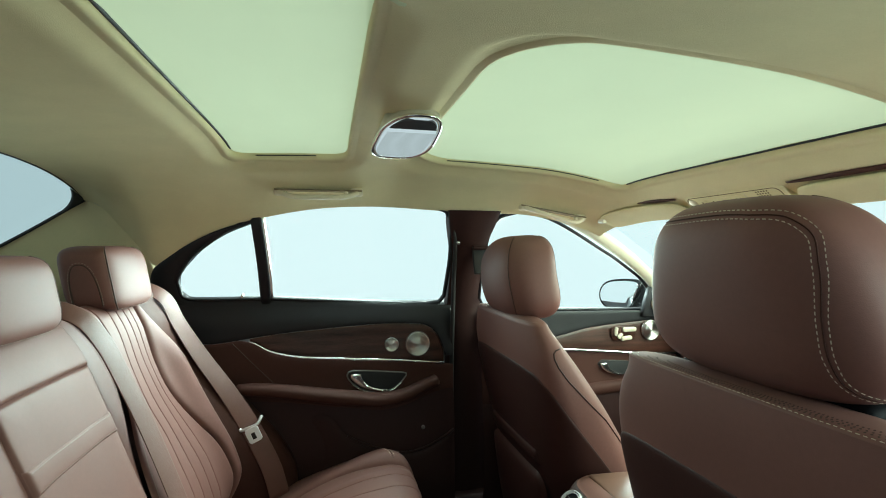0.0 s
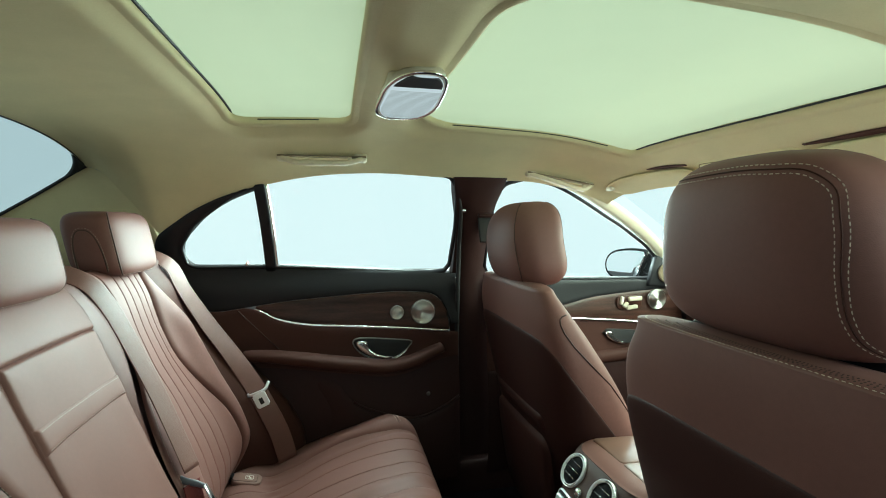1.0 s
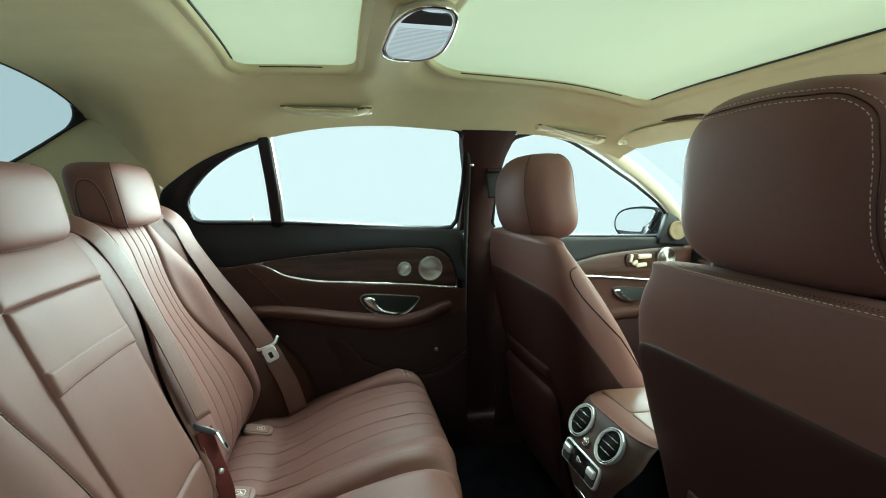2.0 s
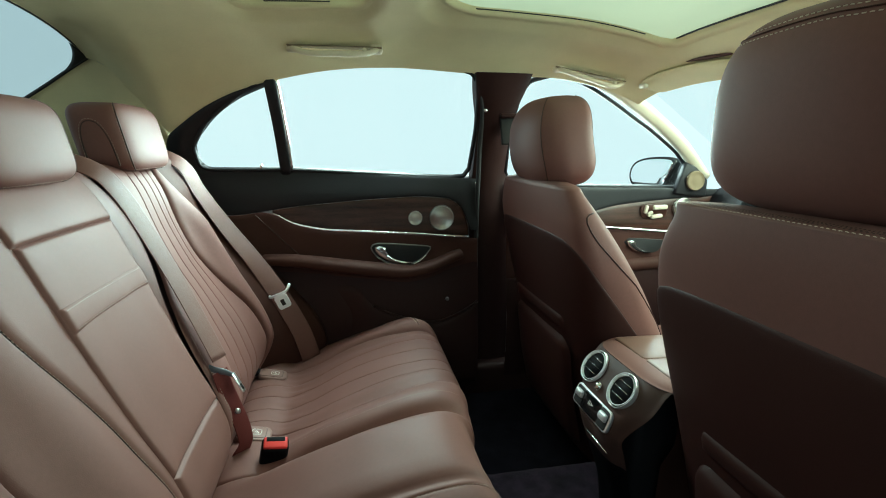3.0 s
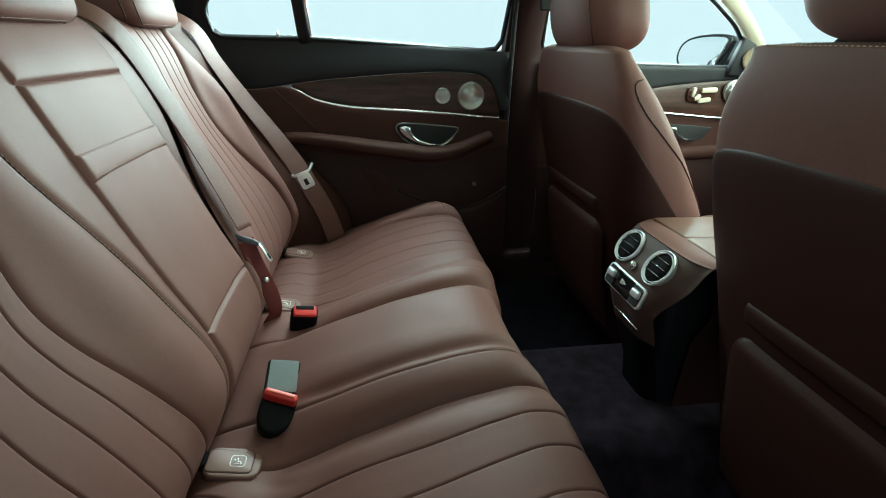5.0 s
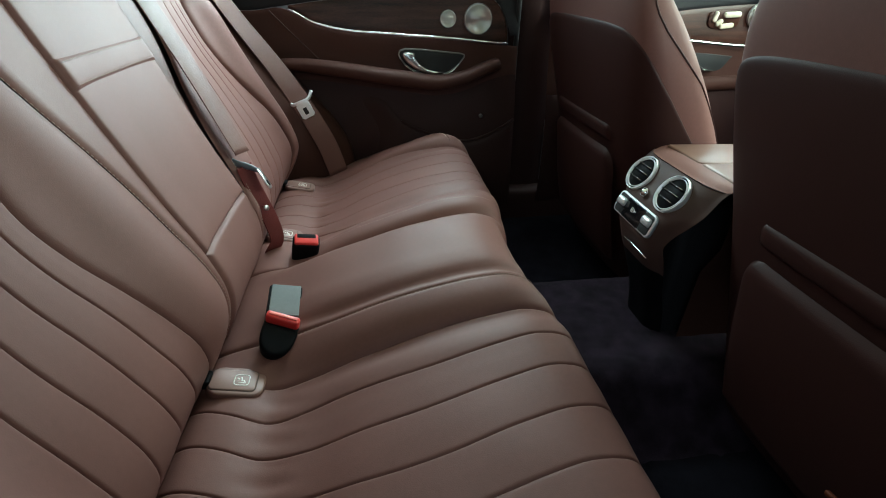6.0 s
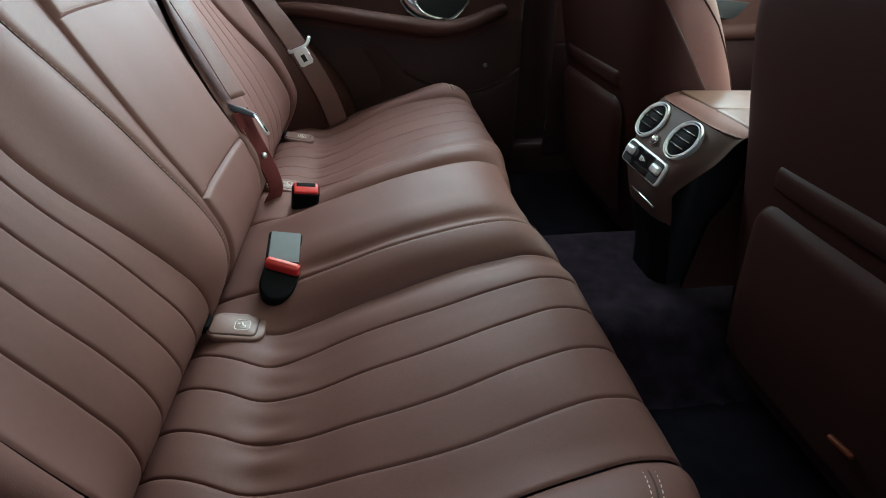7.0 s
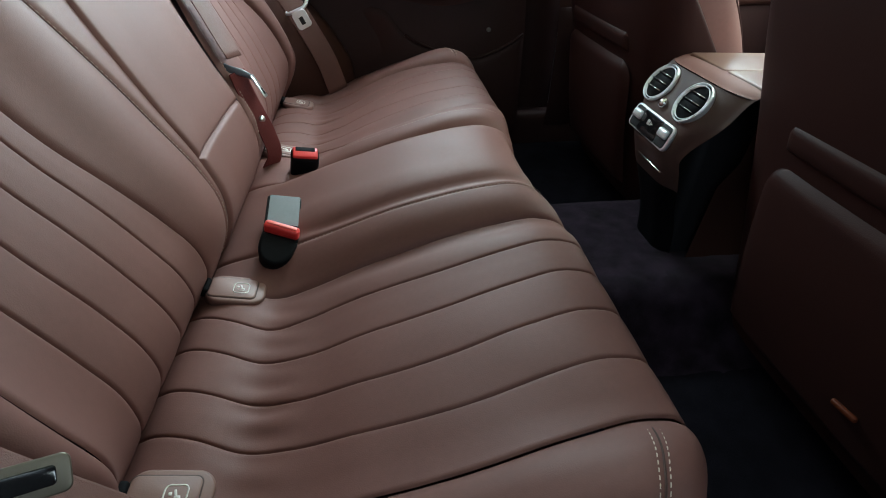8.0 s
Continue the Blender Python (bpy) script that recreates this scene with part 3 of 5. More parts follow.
for flip in (1, -1):
    ob = part("trim", block(2.3, 0.10, 0.14, 0.02, pose(0.55, flip * 0.74, 0.31)), shell, None)
    tagged(ob, "dark plastic door sill", "sill", kind="structure")
    ob = part("wall_side", block(0.70, 0.05, 0.78, 0.015, pose(-0.575, flip * 0.725, 0.68)), shell, None)
    tagged(ob, "brown side wall beside the rear bench", "side wall", kind="structure")
ob = part("wall_front", block(0.04, 1.55, 0.75, 0.01, pose(1.85, 0, 0.62)), black, None)
tagged(ob, "dark front bulkhead", "bulkhead", kind="structure")
ob = part("wall_back", block(0.04, 1.42, 0.80, 0.01, pose(-0.45, 0, 0.64)), black, None)
tagged(ob, "dark wall behind the rear bench", "bulkhead", kind="structure")


# ---------------------------------------------------------------- doors
def door_y(x, z):
    """The lining's inner face: it curves in to the sill and out at the top."""
    return 0.705 + 0.012 * step(0.95, 1.02, z) - 0.03 * step(0.80, 0.55, z) - 0.012 * step(0.93, 0.80, z) + 0.02 * step(0.45, 0.30, z)


def lining(name, x0, x1, lo, hi, mat, parent, inset, label="", nu=40, nv=12, flip=1, out=flare):
    """A padded piece of a door's inner face between two heights."""
    F = lambda u, v: np.stack([u, flip * (door_y(u, v) + out(u) - inset), v], -1)
    return upholstery(name, F, x0, x1, lo, hi, mat, parent, nu=nu, nv=nv, depth=0.0025, puff=0.001, sign=flip, label=label, r=0.003)


def no_flare(x):
    return 0 * np.asarray(x, float)


door = thing("door_1", "closed rear door lined in black and dark brown with wood inlay", "car door", at=(0.2, 0.74, 0.33), kind="structure")
door.location = (0, 0, 0)
wood_top = table([-0.10, -0.013, 0.06, 0.164, 0.31, 0.459, 0.52, 0.548, 0.566, 0.574], [0.902, 0.914, 0.924, 0.933, 0.943, 0.945, 0.936, 0.915, 0.88, 0.84])
strip_z = table([-0.10, -0.02, 0.01, 0.04, 0.08, 0.125, 0.232, 0.422, 0.571, 0.62], [0.912, 0.910, 0.897, 0.879, 0.866, 0.857, 0.848, 0.834, 0.820, 0.816])
arm_z = table([-0.05, 0.017, 0.10, 0.20, 0.287, 0.376, 0.45, 0.52, 0.62], [0.775, 0.774, 0.765, 0.750, 0.738, 0.727, 0.738, 0.765, 0.79])
lining("upper_lining", -0.24, 0.604, lambda u: np.maximum(wood_top(u), 0.82) + 0.001, table([-0.24, 0.05, 0.3, 0.604], [1.034, 1.030, 1.016, 1.0]), black, door, 0.006, "black soft upper lining", out=no_flare)
lining("wood_inlay", -0.012, 0.573, strip_z, lambda u: np.maximum(wood_top(u), strip_z(u) + 0.002), wood, door, 0.004, "dark open-pore wood inlay", nu=60, out=no_flare)
lining("middle_lining", -0.24, 0.604, lambda u: arm_z(u) - 0.048, lambda u: np.minimum(strip_z(u) - 0.004, np.minimum(wood_top(u), 0.93)) + 0.02 * step(0.02, 0.1, u) * 0, leather_dark, door, 0.003, "dark brown leather", nu=90, out=no_flare)
seam_line = [(x, float(door_y(x, z)) - 0.0045, z) for x, z in np.c_[np.linspace(-0.060, 0.055, 14), np.linspace(0.902, 0.785, 14)]]
sweep("seam", seam_line, ring(0.0016, 0.0012, 6), groove, door, n=None, up=(0, -1, 0))
lining("lower_lining", -0.24, 0.604, const(0.34), lambda u: arm_z(u) - 0.012, shell, door, 0.002, "dark plastic lower lining", nv=24, out=no_flare)
part("door_skin", block(0.90, 0.06, 0.70, 0.02, pose(0.17, 0.785, 0.66)), paint, door, "painted outer skin")
# bright strip below the wood
line = [(x, float(door_y(x, strip_z(x))) - 0.010, float(strip_z(x))) for x in np.linspace(-0.016, 0.572, 40)]
sweep("bright_strip", line, ring(0.0045, 0.0035, 8), chrome, door, "thin satin chrome strip", n=None, up=(0, -1, 0), taper=lambda a: 0.25 + 0.75 * min(1, a * 6))
# armrest
line = [(x, 0.668 - 0.022 * math.sin(math.pi * min(1, max(0, (x + 0.03) / 0.58))) , float(arm_z(x))) for x in np.linspace(-0.04, 0.545, 30)]
sweep("armrest", line, ring(0.020, 0.034, 18, 2.4), leather_dark, door, "padded dark brown leather armrest", n=None, up=(0, -1, 0), taper=lambda a: 0.55 + 0.45 * math.sin(math.pi * (0.08 + 0.84 * a)) ** 0.6)
# recessed pull and inner handle
hollow = [(0.269, 0.797), (0.274, 0.806), (0.288, 0.810), (0.33, 0.808), (0.39, 0.802), (0.44, 0.797), (0.451, 0.793), (0.449, 0.786), (0.434, 0.768), (0.412, 0.751), (0.388, 0.741), (0.362, 0.739), (0.335, 0.745), (0.308, 0.755), (0.286, 0.770), (0.273, 0.786)]
flat = Matrix(((1, 0, 0, 0), (0, 0, -1, 0.684), (0, 1, 0, 0), (0, 0, 0, 1)))
pull = part("handle_recess", slab(hollow, 0.004, flat, 0.002), rubber, door, "dark recessed door pull")
sweep("recess_rim", [(x, 0.681, z) for x, z in hollow], ring(0.0022, 0.0026, 8), rim_grey, door, "thin satin grey rim of the recess", n=None, closed=True, up=(0, -1, 0))
lever = [(0.279, 0.800), (0.290, 0.803), (0.311, 0.801), (0.313, 0.789), (0.322, 0.775), (0.340, 0.762), (0.364, 0.754), (0.396, 0.749), (0.388, 0.744), (0.362, 0.743), (0.336, 0.749), (0.310, 0.760), (0.290, 0.775), (0.280, 0.789)]
part("door_handle", slab(lever, 0.016, Matrix(((1, 0, 0, 0), (0, 0, -1, 0.682), (0, 1, 0, 0), (0, 0, 0, 1))), 0.005, 3), chrome, door, "satin chrome door handle")
sweep("handle_trim", [(0.286, 0.680, 0.767), (0.308, 0.679, 0.752), (0.335, 0.678, 0.7425), (0.362, 0.678, 0.7365), (0.390, 0.678, 0.739), (0.414, 0.679, 0.749), (0.436, 0.680, 0.767)], ring(0.002, 0.002, 8), chrome, door, n=30, up=(0, -1, 0))


def speaker(parent, x, y, z, r, label):
    m = pose(x, y, z, 90, 0, 0)
    s = part("speaker_grille", lathe([(r * 0.98, -0.004), (r, 0.001), (r * 0.99, 0.0045), (r * 0.93, 0.006), (r * 0.90, 0.0045), (r * 0.5, 0.0065), (0.0005, 0.0072)], m, 40), disc, parent, label)
    part("speaker_rim", lathe([(r * 1.0, 0.0), (r * 1.05, 0.002), (r * 1.03, 0.005), (r * 0.985, 0.005), (r * 0.98, 0.0)], m, 40), rim_grey, s)
    return s


speaker(door, 0.405, 0.688, 0.884, 0.0215, "small round metal tweeter grille")
speaker(door, 0.487, 0.688, 0.883, 0.0375, "round metal speaker grille")
# map pocket
pocket = table([0.16, 0.225, 0.255, 0.347, 0.458, 0.579, 0.60], [0.69, 0.675, 0.635, 0.583, 0.558, 0.605, 0.62])
F = lambda u, v: np.stack([u, 0.655 - 0.012 * step(0.62, 0.45, v) + 0.026 * step(0.27, 0.12, u), v], -1)
upholstery("map_pocket", F, 0.10, 0.60, const(0.35), lambda u: pocket(u), shell, door, nu=40, nv=20, depth=0.006, puff=0.002, sign=1, label="dark plastic door pocket", r=0.006)
sweep("pocket_lip", [(x, 0.655, float(pocket(x))) for x in np.linspace(0.27, 0.598, 24)], ring(0.004, 0.005), shell, door, n=None, up=(0, -1, 0))
part("door_lamp", lathe([(0.006, 0), (0.006, 0.003), (0.003, 0.004)], pose(0.50, 0.66, 0.63, 90, 0, 0), 14), rim_grey, door, "tiny metal lamp lens")

# front door on the driver's side
door = thing("door_2", "closed front door with wood inlay and seat switches", "car door", kind="structure")
top_f = table([0.70, 0.95, 1.1, 1.3, 1.5], [0.985, 0.968, 0.962, 0.958, 0.95])
wood_f = table([0.70, 1.03, 1.10, 1.20, 1.32, 1.5], [0.86, 0.885, 0.898, 0.908, 0.917, 0.925])
strip_f = table([0.70, 1.05, 1.09, 1.2, 1.33, 1.5], [0.835, 0.829, 0.825, 0.814, 0.802, 0.795])
lining("upper_lining", 0.70, 1.62, wood_f, top_f, black, door, 0.006, "black soft upper lining")
lining("wood_inlay", 0.72, 1.62, strip_f, wood_f, wood, door, 0.004, "dark open-pore wood inlay")
lining("middle_lining", 0.70, 1.62, const(0.68), lambda u: strip_f(u) - 0.004, leather_dark, door, 0.003, "dark brown leather")
lining("lower_lining", 0.70, 1.62, const(0.34), const(0.68), shell, door, 0.002, nv=20)
part("door_skin", block(0.95, 0.06, 0.62, 0.02, pose(1.15, 0.87, 0.62, 0, 0, 3)), paint, door, "painted outer skin")
line = [(x, float(door_y(x, strip_f(x)) + flare(x)) - 0.010, float(strip_f(x))) for x in np.linspace(0.74, 1.6, 30)]
sweep("bright_strip", line, ring(0.0045, 0.0035, 8), bright, door, "thin chrome strip", n=None, up=(0, -1, 0))
line = [(x, float(0.70 + flare(x)), 0.672 + 0.02 * math.sin((x - 0.9) * 3)) for x in np.linspace(0.80, 1.5, 20)]
sweep("armrest", line, ring(0.026, 0.04, 16, 2.4), leather_dark, door, "padded dark brown armrest", n=None, up=(0, -1, 0))
yd = float(door_y(1.25, 0.88) + flare(1.25)) - 0.008
panel = part("switch_panel", slab(rounded(0.105, 0.05, 0.02), 0.004, pose(1.262, yd, 0.876, 90, 0, 2), 0.002), wood, door, "dark seat switch plate")
for dx, dz, w, h, rz in ((-0.034, 0.008, 0.012, 0.03, -12), (-0.018, -0.008, 0.024, 0.013, 35), (0.020, 0.014, 0.055, 0.016, 2), (0.008, -0.017, 0.045, 0.014, 6)):
    part("switch", slab(rounded(w, h, min(w, h) * 0.4), 0.010, pose(1.262 + dx, yd - 0.003, 0.876 + dz, 90, -rz, 2), 0.003), beige, panel, "pale seat-shaped switch")
hollow = [(1.150, 0.772), (1.17, 0.785), (1.24, 0.780), (1.318, 0.772), (1.29, 0.735), (1.252, 0.720), (1.20, 0.728), (1.165, 0.750)]
yd = 0.757
part("handle_recess", slab(hollow, 0.004, Matrix(((1, 0, 0, 0), (0, 0, -1, yd), (0, 1, 0, 0), (0, 0, 0, 1))), 0.002), rubber, door, "dark recessed door pull")
part("door_handle", slab([(1.158, 0.776), (1.185, 0.776), (1.195, 0.756), (1.225, 0.738), (1.262, 0.731), (1.225, 0.729), (1.185, 0.742), (1.165, 0.757)], 0.014, Matrix(((1, 0, 0, 0), (0, 0, -1, yd - 0.003), (0, 1, 0, 0), (0, 0, 0, 1))), 0.004), chrome, door, "satin chrome door handle")
speaker(door, 1.372, float(door_y(1.37, 0.88) + flare(1.37)) - 0.012, 0.885, 0.036, "round metal speaker grille")
cap = part("mirror_triangle", slab([(1.335, 0.935), (1.46, 0.925), (1.46, 0.985), (1.41, 1.03), (1.372, 1.055), (1.352, 1.0)], 0.02, Matrix(((1, 0, 0, 0), (0, 0, -1, 0.775), (0, 1, 0, 0), (0, 0, 0, 1))), 0.006), black, door, "black corner trim behind the mirror")
part("tweeter", lathe([(0.034, -0.002), (0.035, 0.006), (0.031, 0.010), (0.029, 0.007), (0.015, 0.010), (0.0005, 0.011)], pose(1.405, 0.752, 0.982, 90, 0, 0), 36), shade_trim_beige, cap, "round metal tweeter grille")

# door mirror outside
mirror = thing("door_mirror", "dark-framed door mirror on the driver's door", "mirror")
MIRROR_AT = Matrix(((0.42, 0.0725, -0.9045, 1.405), (-0.907, 0.0336, -0.4188, 1.0), (0, 0.9968, 0.080, 0.990), (0, 0, 0, 1)))     # faces back along the car
SHAPE = ((-0.098, -0.006), (-0.092, 0.026), (-0.070, 0.048), (-0.03, 0.059), (0.03, 0.063), (0.078, 0.058), (0.070, 0.02), (0.052, -0.028), (0.034, -0.056), (-0.01, -0.064), (-0.06, -0.055), (-0.088, -0.034))
for _ in range(2):
    SHAPE = [(p[0] * k + q[0] * (1 - k), p[1] * k + q[1] * (1 - k)) for p, q in zip(SHAPE, SHAPE[1:] + SHAPE[:1]) for k in (0.75, 0.25)]
part("housing", slab([(1.17 * a, 1.15 * b) for a, b in SHAPE], 0.07, MIRROR_AT @ pose(0, 0, -0.075), 0.010, 3), gloss_black, mirror, "gloss black mirror housing")
part("glass", slab([(1.02 * a, 0.98 * b) for a, b in SHAPE], 0.003, MIRROR_AT @ pose(0, 0, -0.003), 0.0005), mirror_glass, mirror, "mirror glass")
sweep("arm", [(1.46, 0.86, 0.93), (1.47, 0.95, 0.938), (1.45, 1.02, 0.945)], ring(0.045, 0.012), gloss_black, mirror, "black mirror arm", n=10)

# doors on the entry side: the front one closed, the rear one swung wide open
door = thing("door_3", "closed front passenger door, dark brown lining", "car door", kind="structure")
part("lining", block(0.92, 0.05, 0.62, 0.02, pose(1.16, -0.80, 0.66, 0, 0, -3)), leather_dark, door)
part("door_skin", block(0.95, 0.05, 0.64, 0.02, pose(1.16, -0.86, 0.64, 0, 0, -3)), paint, door)
sash("window_5", FRONT_SASH, -1, "front passenger door window")
door = thing("door_4", "rear passenger door swung wide open", "car door", kind="structure")
open_at = pose(0.64, -0.80, 0, 0, 0, -98)
part("lining", block(0.80, 0.05, 0.66, 0.02, open_at @ pose(0.43, -0.03, 0.68)), leather_dark, door)
part("door_skin", block(0.84, 0.05, 0.70, 0.02, open_at @ pose(0.43, 0.03, 0.67)), paint, door)


# ---------------------------------------------------------------- rear bench
def profile(points, n=200):
    c = curve_through(points, n)
    t = np.linspace(0, 1, n)
    return lambda u: (np.interp(u, t, c[:, 0]), np.interp(u, t, c[:, 1]))


OUTER = profile([(-0.085, 0.468), (-0.045, 0.492), (0.0, 0.494), (0.04, 0.485), (0.09, 0.500), (0.17, 0.535), (0.26, 0.567), (0.34, 0.589), (0.395, 0.595), (0.43, 0.583), (0.448, 0.553), (0.452, 0.50), (0.44, 0.40), (0.42, 0.29)])
MIDDLE = profile([(-0.085, 0.468), (-0.045, 0.490), (0.0, 0.509), (0.04, 0.525), (0.09, 0.545), (0.17, 0.572), (0.26, 0.596), (0.33, 0.608), (0.365, 0.607), (0.398, 0.593), (0.416, 0.558), (0.422, 0.50), (0.415, 0.40), (0.405, 0.29)])


def cushion(u, v):
    b = np.where(v > 0, v + 0.036, -v)
    a = np.where(v > 0, 0.60 * step(0.066, 0.118, b) + 0.40 * step(0.15, 0.24, b), 0.30 * step(0.082, 0.152, b) + 0.70 * step(0.135, 0.24, b))
    xo, zo = OUTER(u)
    xm, zm = MIDDLE(u)
    x, z = xm + (xo - xm) * a, zm + (zo - zm) * a
    front = step(0.15, 0.7, u)
    z = z + 0.008 * step(0.525, 0.57, np.abs(v)) * front * step(0.86, 0.66, u) - 0.03 * step(0.585, 0.64, np.abs(v)) * front
    x = x - 0.07 * step(0.52, 0.66, np.abs(v)) * step(0.45, 0.72, u)
    dip = 0.012 * np.exp(-((np.abs(v) - 0.222) / 0.025) ** 2) * step(0.1, 0.4, u)
    a = np.abs(v)
    # small puckers in the fold behind the cushion
    fold = 0.0013 * np.exp(-((x - 0.055) / 0.028) ** 2) * (np.sin(97 * v + 3 * np.sin(31 * v)) + 0.6 * np.sin(211 * v + 40 * x)) * step(0.2, 0.25, a)
    soft = 0.0012 * np.sin(23 * v + 1.7 * np.sin(19 * x)) * np.sin(17 * x + 2 * np.sin(13 * v))
    dish = 0.010 * step(0.20, 0.30, a) * step(0.57, 0.50, a) * step(0.08, 0.25, u) * step(0.78, 0.62, u)
    along = step(0.12, 0.28, u) * step(0.80, 0.55, u)
    # beside the raised middle: a tight fold on one side, a wide gully below a padded roll on the other
    channel = along * np.where(v > 0, 0.019 * np.exp(-((v - 0.082) / 0.017) ** 2) - 0.007 * np.exp(-((v - 0.140) / 0.028) ** 2), 0.007 * np.exp(-((b - 0.134) / 0.011) ** 2))
    channel = channel + np.where(v > 0, 0.008 * np.exp(-((v - 0.517) / 0.022) ** 2) + 0.006 * step(0.545, 0.60, v), 0.0) * front * step(0.86, 0.66, u)
    return np.stack([x, v, z - dip - dish - channel + fold + soft], -1)


BACK_X = table([0.46, 0.50, 0.54, 0.585, 0.63, 0.72, 0.82, 0.92, 1.01, 1.045], [-0.075, -0.052, -0.036, -0.034, -0.046, -0.085, -0.127, -0.167, -0.205, -0.228])
FLUTES = [table([0.46, 0.50, 0.54, 0.58, 0.63, 0.70, 0.74, 0.78, 0.86, 0.96, 1.06], ys) for ys in (
    (0.188, 0.203, 0.221, 0.235, 0.252, 0.277, 0.291, 0.299, 0.288, 0.268, 0.275), (0.232, 0.250, 0.271, 0.285, 0.298, 0.313, 0.322, 0.326, 0.309, 0.305, 0.326),
    (0.282, 0.304, 0.327, 0.340, 0.349, 0.359, 0.364, 0.364, 0.346, 0.340, 0.360), (0.349, 0.374, 0.387, 0.395, 0.401, 0.409, 0.408, 0.403, 0.383, 0.374, 0.394),
    (0.405, 0.428, 0.443, 0.448, 0.452, 0.454, 0.449, 0.438, 0.409, 0.402, 0.426), (0.467, 0.492, 0.509, 0.515, 0.518, 0.510, 0.494, 0.474, 0.434, 0.426, 0.455))]     # seams between the flutes, by height
DISH = table([0.46, 0.54, 0.63, 0.70, 0.74, 0.78, 0.86, 0.96, 1.06], [0.003, 0.004, 0.007, 0.007, 0.010, 0.0125, 0.013, 0.009, 0.003])
SEAT_IN = table([0.46, 0.55, 0.61, 0.67, 0.75, 0.82, 0.87, 0.92, 1.0, 1.06], [0.128, 0.125, 0.128, 0.137, 0.151, 0.174, 0.196, 0.212, 0.205, 0.185])
SEAT_OUT = table([0.46, 0.53, 0.60, 0.70, 0.80, 0.90, 1.0, 1.06], [0.535, 0.548, 0.560, 0.565, 0.556, 0.532, 0.50, 0.485])


def backrest(u, v):
    """The bench's back: u is the height before the top rolls over."""
    a = np.abs(v)
    over = np.clip(u - 1.035, 0, None)
    z = np.minimum(u, 1.035) + 0.028 * np.sin(np.clip(over / 0.05, 0, 1) * np.pi / 2) - 0.25 * np.clip(over - 0.05, 0, None)
    x = BACK_X(np.minimum(u, 1.045)) - 0.9 * np.clip(over - 0.01, 0, None)
    inner = np.exp(-((a - (SEAT_IN(u) + FLUTES[0](u)) / 2) / 0.045) ** 2)
    outer = np.exp(-((a - (SEAT_OUT(u) - 0.015)) / 0.045) ** 2)
    waist = step(0.50, 0.62, u) * step(1.03, 0.90, u)
    flat = step(0.05, 0.14, a)
    x = x + waist * (0.008 * inner + 0.034 * outer) - 0.004 * (1 - flat) - DISH(u) * step(0.19, 0.27, a)
    return np.stack([x, v, z], -1)


bench = thing("rear_bench", "brown leather rear bench with fluted outer seats", "car seat")
base = part("base", block(0.40, 1.24, 0.15, 0.03, pose(0.19, 0, 0.375)), shell, bench, "dark seat base")
back_core = part("back_core", block(0.06, 1.16, 0.60, 0.02, pose(-0.25, 0, 0.74, 0, -22, 0)), shell, bench, "dark backrest core")
SEAMS = [table([0.0, 0.06, 0.15, 0.26, 0.42, 0.60, 0.90], ys) for ys in ((0.212, 0.216, 0.226, 0.221, 0.216, 0.215, 0.215), (0.254, 0.264, 0.283, 0.276, 0.281, 0.272, 0.272),
                                                                         (0.312, 0.317, 0.336, 0.341, 0.343, 0.328, 0.327), (0.372, 0.377, 0.394, 0.405, 0.411, 0.392, 0.390),
                                                                         (0.427, 0.432, 0.450, 0.463, 0.474, 0.458, 0.452), (0.522, 0.524, 0.528, 0.532, 0.538, 0.525, 0.522))]


def mirror_lo_hi(lo, hi, flip):
    return (lo, hi) if flip > 0 else ((lambda u: -hi(u)), (lambda u: -lo(u)))


for flip in (1, -1):
    for a, b in zip(SEAMS, SEAMS[1:]):
        lo, hi = mirror_lo_hi(a, b, flip)
        upholstery("cushion_flute", cushion, 0.0, 0.86, lo, hi, leather, bench, nu=80, nv=24, depth=0.0022, puff=0.0012, ends=(False, False), label="fluted leather cushion panel", r=0.0012)
    lo, hi = mirror_lo_hi(SEAMS[5], const(0.638), flip)
    upholstery("cushion_bolster", cushion, 0.03, 0.86, lo, hi, leather, bench, nu=80, nv=26, depth=0.0045, puff=0.004, ends=(False, False), label="padded outer cushion bolster")
    lo, hi = mirror_lo_hi(const(0.150 if flip < 0 else 0.070), SEAMS[0], flip)
    upholstery("cushion_side", cushion, 0.0, 0.86, lo, hi, leather, bench, nu=80, nv=16 if flip < 0 else 40, depth=0.004, puff=0.002, ends=(False, False), r=0.003, label="leather strip beside the middle seat")
upholstery("middle_cushion", cushion, 0.0, 0.86, const(-0.150), const(0.070), leather, bench, nu=80, nv=34, r=0.003, depth=0.004, puff=0.002, ends=(False, False), label="raised plain leather middle cushion")

